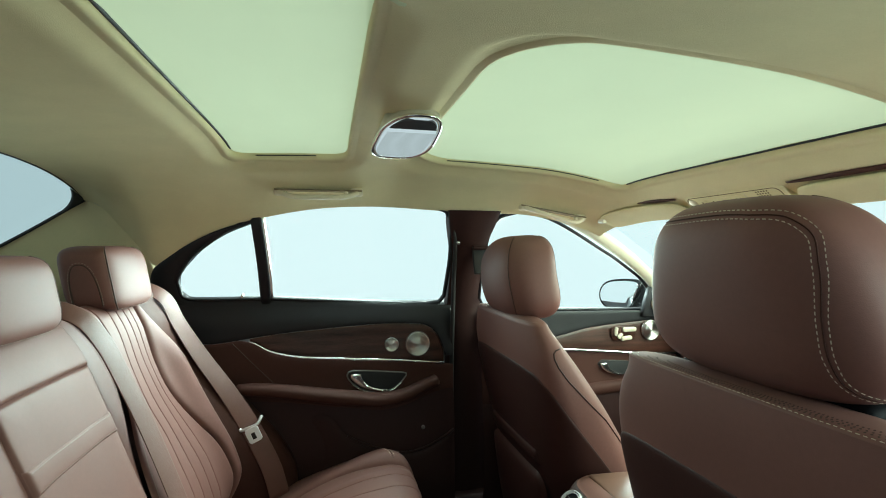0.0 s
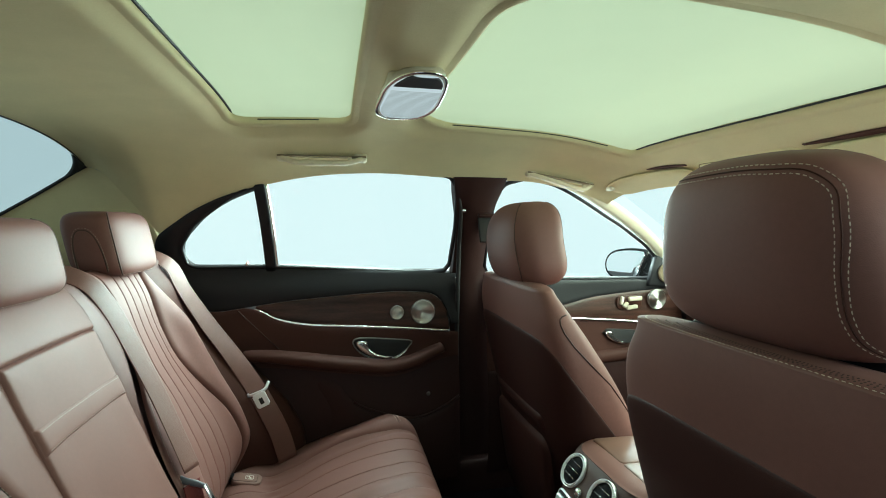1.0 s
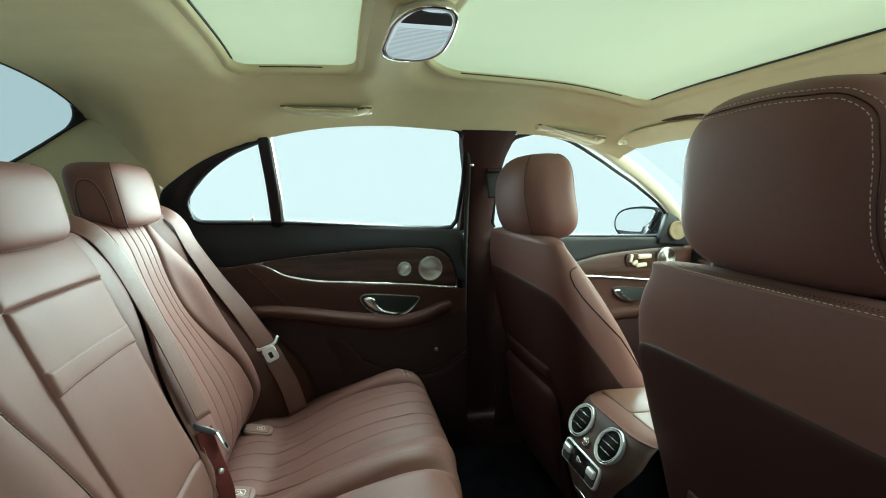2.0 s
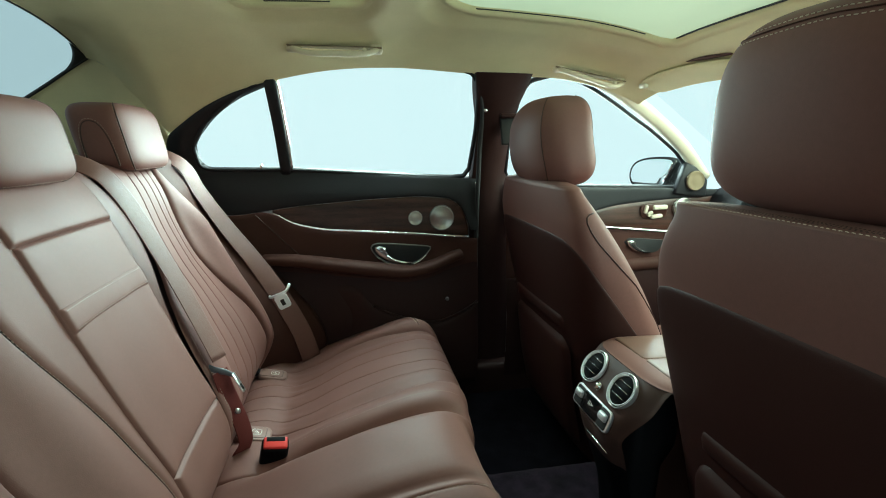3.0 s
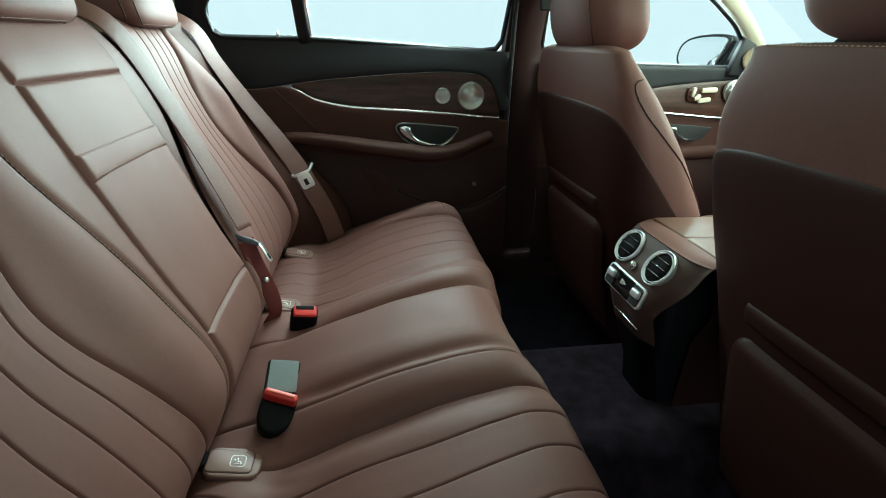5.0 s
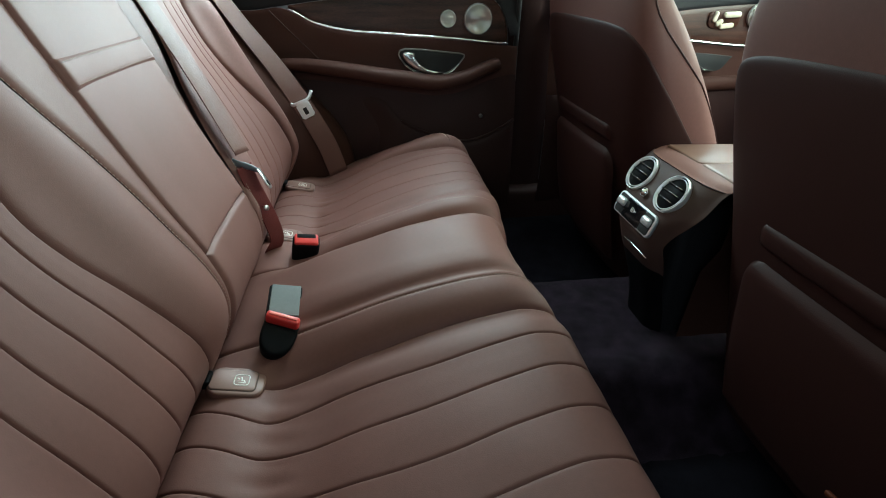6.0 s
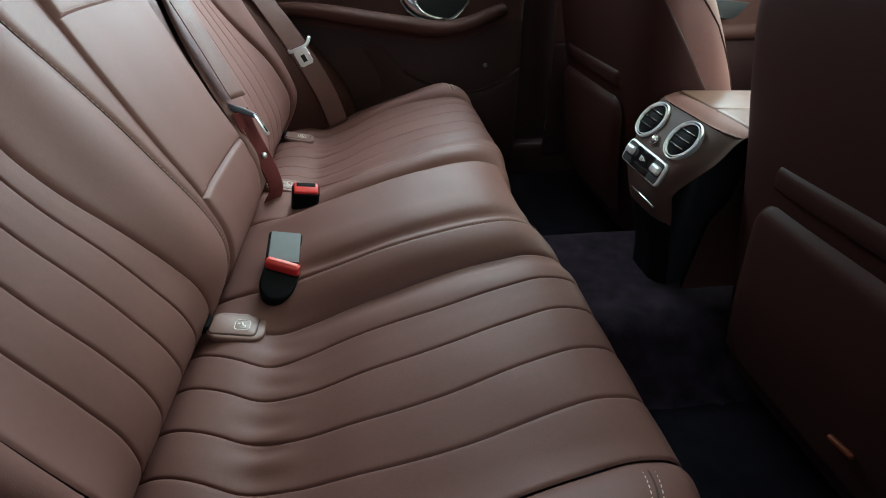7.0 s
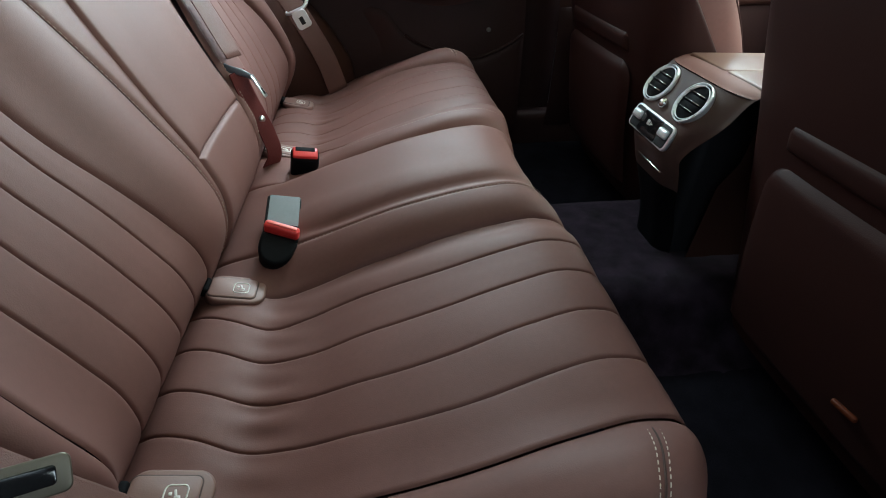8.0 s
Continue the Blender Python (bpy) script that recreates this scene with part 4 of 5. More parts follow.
for flip in (1, -1):
    for k in range(5):
        lo, hi = mirror_lo_hi(FLUTES[k], FLUTES[k + 1], flip)
        upholstery("backrest_flute", backrest, 0.462, 1.10, lo, hi, leather, bench, nu=90, nv=22, depth=0.0026, puff=0.0010, ends=(False, False), sign=-1, label="fluted leather backrest panel", r=0.0012)
    lo, hi = mirror_lo_hi(SEAT_IN, FLUTES[0], flip)
    upholstery("inner_bolster", backrest, 0.462, 1.10, lo, hi, leather, bench, nu=90, nv=24, r=0.003, depth=0.004, puff=0.005, ends=(False, False), sign=-1, label="padded inner backrest bolster")
    lo, hi = mirror_lo_hi(FLUTES[5], SEAT_OUT, flip)
    upholstery("outer_bolster", backrest, 0.462, 1.10, lo, hi, leather, bench, nu=90, nv=24, depth=0.012, puff=0.008, ends=(False, False), sign=-1, label="padded outer backrest bolster", r=0.006)
    # fixed side cheek between the bolster and the door
    CHEEK = table([0.47, 0.553, 0.614, 0.719, 0.82, 0.92, 1.07], [0.125, 0.118, 0.088, 0.004, -0.086, -0.165, -0.26])
    def F(u, v):
        a = BACK_X(np.minimum(u, 1.045)) - 0.022 + 0.014 * step(0.88, 1.0, u)
        return np.stack([a + (np.maximum(CHEEK(u), a) - a) * step(0.525, 0.635, np.abs(v)), v, u], -1)
    lo, hi = mirror_lo_hi(lambda u: SEAT_OUT(u) - 0.045, const(0.69), flip)
    upholstery("side_cheek", F, 0.47, 1.07, lo, hi, leather_dark, bench, nu=60, nv=16, depth=0.01, puff=0.006, ends=(False, True), sign=-1, label="dark brown leather side cheek")

# middle of the back: folding armrest with its pull strap, plinth and upper pad
def mid_back(u, v):
    return backrest(u, v) + np.stack([0.007 + 0 * u, 0 * u, 0 * u], -1)


arm_in = table([0.46, 0.62, 0.80, 1.0], [0.112, 0.114, 0.120, 0.124])
upholstery("middle_side", lambda u, v: backrest(u, v) + np.stack([-0.012 + 0.003 * np.clip((np.abs(v) - arm_in(u)) / (SEAT_IN(u) - arm_in(u) + 1e-3), 0, 1), 0 * u, 0 * u], -1), 0.47, 1.10, lambda u: arm_in(u) - 0.018, SEAT_IN, leather, bench, nu=50, nv=12, r=0.003, depth=0.004, puff=0.001, ends=(False, False), sign=-1)
upholstery("middle_side", lambda u, v: backrest(u, v) + np.stack([0.001 + 0.003 * np.clip((np.abs(v) - arm_in(u)) / (SEAT_IN(u) - arm_in(u) + 1e-3), 0, 1), 0 * u, 0 * u], -1), 0.47, 1.10, lambda u: -SEAT_IN(u), lambda u: 0.018 - arm_in(u), leather, bench, nu=50, nv=12, r=0.003, depth=0.004, puff=0.001, ends=(False, False), sign=-1)
armrest = upholstery("folding_armrest", mid_back, 0.642, 0.982, lambda u: -arm_in(u), arm_in, leather, bench, nu=110, nv=60, depth=0.006, puff=0.0025, sign=-1, label="folded-up leather centre armrest", r=0.0025)
upholstery("plinth", lambda u, v: mid_back(u, v) + np.stack([0.001 + 0 * u, 0 * u, 0 * u], -1), 0.47, 0.6435, lambda u: -arm_in(u), arm_in, leather, bench, nu=60, nv=60, r=0.0035, depth=0.006, puff=0.002, ends=(False, True), sign=-1, label="padded leather block below the armrest")
upholstery("upper_pad", mid_back, 0.981, 1.10, lambda u: -arm_in(u) - 0.004, lambda u: arm_in(u) + 0.004, leather, bench, nu=60, nv=60, r=0.0025, depth=0.006, puff=0.0025, ends=(True, False), sign=-1, label="leather pad above the armrest")
strap = upholstery("strap", lambda u, v: mid_back(u, v) + np.stack([0.0042 + 0 * u, 0 * u, 0 * u], -1), 0.865, 0.903, lambda u: 0.002 - arm_in(u), lambda u: arm_in(u) - 0.002, leather, armrest, nu=14, nv=40, depth=0.006, puff=0.001, sign=-1, label="stitched leather pull strap", r=0.003)
nb = np.array((0.92, 0, 0.38))
for u in (0.872, 0.897):
    stitches("stitching", [mid_back(np.array(u), np.array(v)) + (0.0062, 0, 0.0) for v in np.linspace(-0.115, 0.115, 60)], nb, thread_mat, armrest)
for y in (-0.1565, 0.130):
    stitches("stitching", [cushion(np.array(u), np.array(y)) + (0, 0, 0.0028 if y < 0 else 0.0022) for u in np.linspace(0.18, 0.80, 120)], (0, 0, 1), thread_mat, bench)
for flip in (1, -1):
    us = np.linspace(0.50, 1.02, 120)
    stitches("stitching", [backrest(np.array(u), np.array(flip * (float(SEAT_IN(u)) + 0.007))) + (0.0045, 0, 0.001) for u in us], nb, thread_mat, bench)
    def on_bolster(u, v):
        d = v - 0.5305
        return cushion(np.array(u), np.array(flip * v)) + (0, 0, 0.004 * (1 - math.exp(-d / 0.018)) - 0.0045 * math.exp(-(d / 0.005) ** 1.5) + 0.0006)
    for u in (0.5935, 0.6065, 0.650):
        stitches("stitching", [on_bolster(u, v) for v in np.linspace(0.540, 0.632, 50)], (0.3, 0, 1), stitch_mat, bench)
    sweep("bolster_seam", [tuple(on_bolster(0.600, v)) for v in np.linspace(0.536, 0.632, 30)], ring(0.0010, 0.0008, 6), groove, bench, n=None, up=(0.2, 0, 1))

# child-seat anchor covers
for y in (0.499, 0.219, -0.219, -0.499):
    c = thing("anchor_cover", "brown plastic child-seat anchor cover with pale symbol", "anchor cover", at=(0, 0, 0), group="child-seat anchor covers")
    m = pose(-0.012, y, 0.4970, 0, 12, 0)
    part("frame", slab(rounded(0.074, 0.052, 0.018), 0.012, m @ pose(0.002, 0, -0.008), 0.0035, 3), cover_brown, c)
    part("rim_joint", slab([(x - 0.002, yy) for x, yy in rounded(0.061, 0.0395, 0.0075)], 0.0126, m @ pose(0, 0, -0.008), 0.0004, 1), groove, c, "dark joint round the flap")
    part("flap", slab([(x - 0.002, yy) for x, yy in rounded(0.059, 0.0375, 0.007)], 0.0134, m @ pose(0, 0, -0.008), 0.0015, 2), cover_brown, c)
    part("slot", block(0.018, 0.026, 0.014, 0.004, m @ pose(-0.040, 0, 0.002)), buckle_black, c, "black slot end")
    ink = m @ pose(0.008, 0, 0.0054)
    edge = rounded(0.019, 0.019, 0.0045)
    sweep("symbol", [tuple(ink @ Vector((x, yy, 0.0002))) for x, yy in edge], ring(0.0008, 0.0004, 6), white_ink, c, "pale printed square", n=None, closed=True)
    for w, h, dx, dy, rz in ((0.0030, 0.0030, -0.0045, 0.0015, 0), (0.0022, 0.0065, -0.0002, 0.0022, 18), (0.0050, 0.0020, 0.0016, -0.0012, 8), (0.0020, 0.0055, 0.0040, -0.0030, 20), (0.0085, 0.0013, 0.0005, -0.0052, 0)):
        part("symbol", block(w, h, 0.0008, 0.0003, ink @ pose(dx, dy, 0.0002, 0, 0, rz), 1), white_ink, c, "pale printed symbol")


# ---------------------------------------------------------------- headrests of the bench
def pad_point(a, b, width, depth, height, power=4.0, lean=0.0, crown=0.0, narrow=0.0, grow=0.0, tip=0.0):
    """A place on a cushion-like block about its middle, by angles round and up; its front faces +x."""
    cz, sz, cx, sy = math.cos(b), math.sin(b), math.cos(a), math.sin(a)
    cz, sz = abs(cz) ** (2 / power), math.copysign(abs(sz) ** (2 / power), sz)
    x = math.copysign(abs(cx) ** (2 / power), cx) * (depth / 2 + grow) * cz
    y = math.copysign(abs(sy) ** (2 / power), sy) * (width / 2 + grow) * cz
    z = sz * (height / 2 + grow)
    y *= 1 - narrow * (z / height + 0.5)
    return (x + lean * z - crown * (2 * y / width) ** 2 + tip * max(0.0, z / height + 0.1) ** 2, y, z)


def pad(n=44, rows=22, **kw):
    return [pad_point(2 * math.pi * j / n, -math.pi / 2 + math.pi * k / rows, **kw) for k in range(rows + 1) for j in range(n)]


def pad_mesh(name, mat, parent, label, m, **kw):
    n, rows = kw.get("n", 44), kw.get("rows", 22)
    v = [m @ Vector(p) for p in pad(**kw)]
    grid = []
    for j in range(n):
        for k in range(rows + 1):
            grid.append(v[k * n + j])
    return sheet(name, grid, n, rows + 1, mat, parent, label, closed=True)


def bench_headrest(y, width, label, drop=0.0, height=0.138, depth=0.108):
    h = thing("rear_headrest", label, "headrest", group="rear headrests")
    m = pose(-0.263, y, 1.116 - drop)
    shape = dict(width=width, depth=depth, height=height, power=4.8, lean=-0.20, crown=0.006)
    pad_mesh("cushion", leather, h, "", m, n=64, rows=36, **shape)
    at = lambda a, b, grow=0.0: tuple(m @ Vector(pad_point(a, b, grow=grow, **shape)))
    for s in (1, -1):
        ups = np.linspace(-1.15, 1.15, 60)
        sweep("seam", [at(s * 0.86, b, 0.0002) for b in ups], ring(0.0016, 0.0010, 6), groove, h, n=None, up=(0.6, s * 0.8, 0))
        stitches("stitching", [at(s * 0.93, b, 0.0006) for b in ups], (0.5, s, 0), thread_mat, h)
        arch = []
        for t in np.linspace(0, 1, 50):
            w = math.pi * (1.25 * t - 0.125)
            x, z = 0.026 * math.copysign(min(1, abs(math.cos(w)) ** 0.8), math.cos(w)), -0.055 + 0.085 * max(-0.05, math.sin(w)) ** 0.7 if math.sin(w) > 0 else -0.055
            arch.append((x - 0.006, z))
        lines = [tuple(m @ Vector((x - 0.22 * z, s * (width / 2 - 0.0012), z))) for x, z in arch]
        sweep("arch_seam", lines, ring(0.0016, 0.0012, 6), groove, h, n=None, up=(0, s, 0))
        stitches("stitching", [tuple(m @ Vector((1.1 * x - 0.22 * z, s * (width / 2 + 0.0003), z + 0.004))) for x, z in arch], (0, s, 0), thread_mat, h)
        part("post", lathe([(0.006, 0), (0.006, 0.08)], pose(-0.285, y + s * 0.05, 1.02), 12), bright, h, "chrome headrest post")
    stitches("stitching", [at(a, -0.98, 0.0006) for a in np.linspace(-0.8, 0.8, 60)], (1, 0, -0.1), thread_mat, h)
    part("collar", block(0.035, 0.14, 0.012, 0.004, pose(-0.285, y, 1.058)), black, h, "black guide collar")
    return h


bench_headrest(0.412, 0.235, "brown leather outer headrest with an arched side seam")
bench_headrest(-0.412, 0.235, "brown leather outer headrest with an arched side seam")
bench_headrest(0.0, 0.235, "low brown leather middle headrest", 0.009, 0.124)


# ---------------------------------------------------------------- front seats
def front_seat(y0):
    s = thing("front_seat", "brown leather front seat with map pocket and headrest", "car seat", group="front seats")
    up = table([0.33, 0.45, 0.60, 0.75, 0.90, 1.0, 1.05], [0.775, 0.75, 0.715, 0.682, 0.654, 0.641, 0.641])        # rear face
    half = table([0.33, 0.45, 0.60, 0.70, 0.80, 0.88, 0.94, 0.98, 1.009], [0.250, 0.256, 0.262, 0.268, 0.278, 0.278, 0.264, 0.242, 0.218])
    thick = table([0.33, 0.50, 0.68, 0.80, 0.885, 0.95, 1.005], [0.28, 0.268, 0.234, 0.185, 0.138, 0.100, 0.068])

    RE = 0.52 if y0 > 0 else 0.44            # roundness of the rear corners
    TOPZ, DOME = (1.009, 0.019) if y0 > 0 else (1.026, 0.007)

    def ringed(z, k=1.0, back=0.0):
        w, d = half(z) * k, thick(z)
        a = np.linspace(0, 2 * np.pi, 64, endpoint=False)
        c, q = np.cos(a), np.sin(a)
        e = np.where(c > 0, RE + (0.22 if y0 > 0 else 0.04) * float(step(0.92, 1.01, z)), 0.66)
        x = up(z) + d / 2 - back - np.sign(c) * np.abs(c) ** e * d / 2
        return [(float(p), y0 + float(w * np.sign(r) * np.abs(r) ** k2), z) for p, r, k2 in zip(x, q, e)]

    def hull(name, zs, mat, label, k=1.0, back=0.0):
        rows = [ringed(z, k, back) for z in zs]
        grid = [rows[i][j] for j in range(64) for i in range(len(zs))]
        cap = sheet(name, grid, 64, len(zs), mat, s, label, closed=True)
        return cap

    core = hull("backrest", np.linspace(0.33, TOPZ, 60), leather, "brown leather backrest")
    # rounded top of the backrest
    rows = []
    for a in np.linspace(0, 1, 12):
        z = TOPZ + DOME * math.sin(a * math.pi / 2)
        k = math.cos(a * math.pi / 2)
        base = np.array(ringed(TOPZ))
        mid = base.mean(0)
        q = mid + (base - mid) * (0.0 + k)
        q[:, 2] = z
        rows.append(q)
    sheet("backrest_top", [rows[i][j] for j in range(64) for i in range(12)], 64, 12, leather, s, "perforated top of the backrest", closed=True)
    # rows of small holes along the top edge, inside a stitched seam
    edge = np.array(ringed(TOPZ))
    mid = edge.mean(0)
    arc = np.array([edge[j % 64] for j in range(-15, 16)])
    run = np.r_[0, np.cumsum(np.linalg.norm(np.diff(arc, axis=0), axis=1))]
    verts, faces = [], []
    for row in range(3):
        a = 0.62 + 0.13 * row
        for k in range(70):
            at = (k + 0.5 * (row % 2) + 0.5) / 71 * run[-1]
            p = np.array([np.interp(at, run, arc[:, i]) for i in range(3)])
            p = mid + (p - mid) * math.cos(a)
            p[2] = TOPZ + DOME * math.sin(a) + 0.0007
            base = len(verts)
            verts += [(p[0] + 0.0011 * math.cos(q * math.pi / 3), p[1] + 0.0011 * math.sin(q * math.pi / 3), p[2] + 0.0004 * math.cos(q * math.pi / 3)) for q in range(6)]
            faces.append(tuple(range(base, base + 6)))
    me = bpy.data.meshes.new("perforation")
    me.from_pydata([tuple(map(float, v)) for v in verts], [], faces)
    hang(new("perforation", me), groove, s, "rows of tiny dark holes")
    a = 0.40
    seam_line = [tuple(mid + (p - mid) * math.cos(a) + (0, 0, DOME * math.sin(a) + 0.0004)) for p in arc]
    stitches("stitching", seam_line, (-0.6, 0, 0.8), stitch_mat if y0 < 0 else thread_mat, s)
    # dark rear shell, below a seam
    def rear(u, v):
        z = u
        t = np.clip(np.abs(v) / half(z), 0, 1)
        x = up(z) - 0.002 + thick(z) / 2 * (1 - (1 - np.clip(t, 0, 0.99) ** 3.85) ** 0.26)
        return np.stack([x, y0 + v, z], -1)
    # the shell wraps the rear and both sides; its edge arches over the back and runs forward and down
    grid, na, nz = [], 81, 46
    for i in range(na):
        w = math.radians(-128 + 256 * i / (na - 1))
        c, q = math.cos(w), math.sin(w)
        e = RE if c > 0 else 0.66
        k = (1 - math.copysign(abs(c) ** e, c)) / 2
        rim = float(np.interp(k, [0, 0.05, 0.16, 0.36, 0.535, 0.75, 1], [0.912, 0.904, 0.868 if y0 > 0 else 0.885, 0.786, 0.703, 0.55, 0.40]))
        for j in range(nz):
            t = j / (nz - 1)
            z = 0.33 + (rim - 0.33) * (1 - (1 - t) ** 1.8)
            lift = 0.0045 * (1 - math.exp(-(rim - z) / 0.005)) - 0.001
            d = float(thick(z)) / 2
            n = Vector((-c, q, 0)).normalized()
            grid.append((float(up(z)) + d - math.copysign(abs(c) ** e, c) * d + n.x * lift, y0 + float(half(z)) * math.copysign(abs(q) ** e, q) + n.y * lift, z))
    sheet("rear_shell", grid, na, nz, leather_mid, s, "dark brown rear shell of the backrest")
    # map pocket and the slot above it
    def corner(u, end, wide, r):
        k = np.clip((u - end + r) / r, 0, 1)
        return wide - r * (1 - np.sqrt(1 - 0.98 * k * k))
    pk = lambda u, v: rear(u, v) + np.stack([-0.012 - 0.02 * step(0.72, 0.45, u), 0 * u, 0 * u], -1)
    upholstery("map_pocket", pk, 0.38, 0.655, lambda u: -corner(u, 0.655, 0.175, 0.04), lambda u: corner(u, 0.655, 0.175, 0.04), leather_mid, s, nu=40, nv=40, depth=0.010, puff=0.003, label="dark leather map pocket", r=0.008)
    pk2 = lambda u, v: rear(u, v) + np.stack([-0.007 + 0 * u, 0 * u, 0 * u], -1)
    upholstery("pocket_band", pk2, 0.672, 0.712, lambda u: -corner(u, 0.712, 0.16, 0.018), lambda u: corner(u, 0.712, 0.16, 0.018), leather_mid, s, nu=14, nv=40, depth=0.008, puff=0.002, label="dark pull band above the pocket", r=0.005)
    # piping where the side meets the front of the backrest
    for w in (1, -1):
        line = []
        for z in np.r_[np.linspace(0.40, 0.88, 30), np.linspace(0.89, 0.95, 16), np.linspace(0.953, 0.967, 9)]:
            k = float(np.interp(z, [0.40, 0.60, 0.709, 0.815, 0.875, 0.905, 0.930, 0.948, 0.958, 0.964, 0.967], [0.93, 0.90, 0.86, 0.72, 0.53, 0.42, 0.36, 0.36, 0.41, 0.50, 0.64]))
            e = 0.66 if k > 0.5 else RE
            c = abs(2 * k - 1) ** (1 / e)
            q = math.sqrt(max(0.0, 1 - c * c)) ** e
            line.append((float(up(z) + k * thick(z)), y0 + w * (float(half(z)) * q + 0.0005), float(z)))
        sweep("piping", line, ring(0.0017, 0.0014, 8), leather_mid, s, n=None, up=(0, w, 0))
    # cushion
    part("cushion", block(0.52, 0.50, 0.15, 0.05, pose(1.07, y0, 0.425, 0, -6, 0), 5), leather, s, "leather seat cushion")
    part("seat_base", block(0.44, 0.42, 0.12, 0.02, pose(1.04, y0, 0.345)), black, s, "black seat frame")
    # headrest: a soft core with a double-stitched rear face
    h = pose(0.704 if y0 < 0 else 0.688, y0 + (0.034 if y0 < 0 else -0.007), 1.135 if y0 < 0 else 1.110, 0, -4, 0)
    NR = 0.35 if y0 < 0 else 0.23
    W, D, T, P = 0.366 if y0 < 0 else 0.345, 0.138, 0.214 if y0 < 0 else 0.212, 3.3
    TIP = 0.0 if y0 < 0 else 0.09
    pad_mesh("headrest", leather, s, "brown leather headrest with double stitching", h, width=W, depth=D, height=T, power=P, lean=-0.10, crown=-0.012, tip=TIP, narrow=NR, n=64, rows=32)

    def on_face(y, z):
        """A place on the headrest's rear face."""
        cz = max(0.0, 1 - abs(2 * z / T) ** P)
        yn = abs(y / (1 - NR * (z / T + 0.5))) / (W / 2)
        x = -D / 2 * max(0.0, cz - yn ** P) ** (1 / P)
        return h @ Vector((x - 0.0008 - 0.10 * z + 0.012 * (2 * y / W) ** 2, y, z))
    for grow in (-0.0045, 0.0, 0.0045) if y0 < 0 else ():
        loop = []
        # along the top, down the inner edge and out again above the lower corner
        way = [(0.118, 0.084 + grow), (0.05, 0.087 + grow), (-0.05, 0.087 + grow), (-0.088, 0.081 + grow), (-0.108 - 0.6 * grow, 0.064 + 0.6 * grow), (-0.116 - grow, 0.035), (-0.118 - grow, -0.02),
               (-0.121 - grow, -0.056), (-0.127 - 0.7 * grow, -0.076 + 0.5 * grow), (-0.140, -0.089 + grow), (-0.158, -0.092 + grow)]
        for yy, zz in curve_through(way, 160):
            loop.append(on_face(yy * (0.98 + 0.05 * (zz / T + 0.5)), zz))
        if grow:
            stitches("stitching", loop, (-1, 0, 0), stitch_mat if y0 < 0 else thread_mat, s)
        else:
            sweep("seam", [tuple(p) for p in loop], ring(0.0008, 0.0007, 6), leather_dark, s, n=None, up=(-1, 0, 0))
    for b0 in (-0.8,) if y0 < 0 else (-0.8, -2.5):
        line = [tuple(h @ Vector(pad_point(b0, b, width=W, depth=D, height=T, power=P, lean=-0.10, crown=-0.012, tip=TIP, narrow=NR, grow=0.0003))) for b in np.linspace(-1.2, 1.2, 50)]
        sweep("side_seam", line, ring(0.0014, 0.0010, 6), groove, s, n=None, up=(0.7, -0.7, 0))
    if y0 < 0:
        # added black block gives the gap round the posts its shade
        part("gap_shade", block(0.050, 0.25, 0.050, 0.012, pose(0.722, y0 + 0.03, 1.015, 0, -6, 0)), buckle_black, s, "black block standing in for the shade in the gap under the headrest")
    for w in (1, -1):
        part("post", lathe([(0.007, 0), (0.007, 0.10)], pose(0.705, y0 + (0.03 if y0 < 0 else -0.017) + w * 0.065, 0.99, 0, -6, 0), 14), gloss_black, s, "dark headrest post")
        part("guide", lathe([(0.014, 0), (0.014, 0.006), (0.011, 0.010)], pose(0.703, y0 + (0.03 if y0 < 0 else -0.017) + w * 0.065, 1.018, 0, -6, 0), 16), black, s, "black post guide")
    return s


front_seat(0.390)
front_seat(-0.390)

# ---------------------------------------------------------------- centre console end
console = thing("centre_console", "brown console end with two chrome air vents and a display", "console")
rows = []
CW = table([0.64, 0.66, 0.70, 0.80, 1.3], [0.098, 0.108, 0.116, 0.118, 0.118])
ks = [(-0.6, -0.36), (-0.72, -0.16), (-0.97, -0.10), (-1.0, -0.06), (-1.0, -0.02), (-0.985, -0.006), (-0.94, 0.0), (-0.5, 0.005), (0, 0.006), (0.5, 0.005), (0.94, 0.0), (0.985, -0.006), (1.0, -0.02), (1.0, -0.06), (0.97, -0.10), (0.72, -0.16), (0.6, -0.36)]
top = table([0.70, 0.74, 0.80, 0.95, 1.3], [0.696, 0.697, 0.696, 0.692, 0.675])
xs = np.linspace(0.745, 1.4, 26)
for x in xs:
    for a, b in ks:
        rows.append((x, float(CW(x)) * a, float(top(x)) + b))
sheet("body", rows, len(xs), len(ks), leather_dark, console, "brown leather console body")
# face with the vents: rounded shoulders, leaning back towards its foot
face_line = profile([(0.800, 0.7010), (0.765, 0.7035), (0.742, 0.7045), (0.724, 0.7030), (0.711, 0.6990), (0.700, 0.6905), (0.682, 0.6665), (0.6645, 0.6420), (0.657, 0.6260), (0.650, 0.6060), (0.646, 0.5900), (0.652, 0.565), (0.672, 0.50), (0.690, 0.44), (0.70, 0.36)])


def face(u, v):
    x, z = face_line(u)
    t = np.clip(np.abs(v) / 0.116, 0, 1)
    wide = 1 - 0.34 * step(0.30, 0.50, u) - 0.16 * step(0.55, 0.78, u)
    return np.stack([x + 0.030 * t ** 5, v * wide, z - 0.004 * t ** 4], -1)


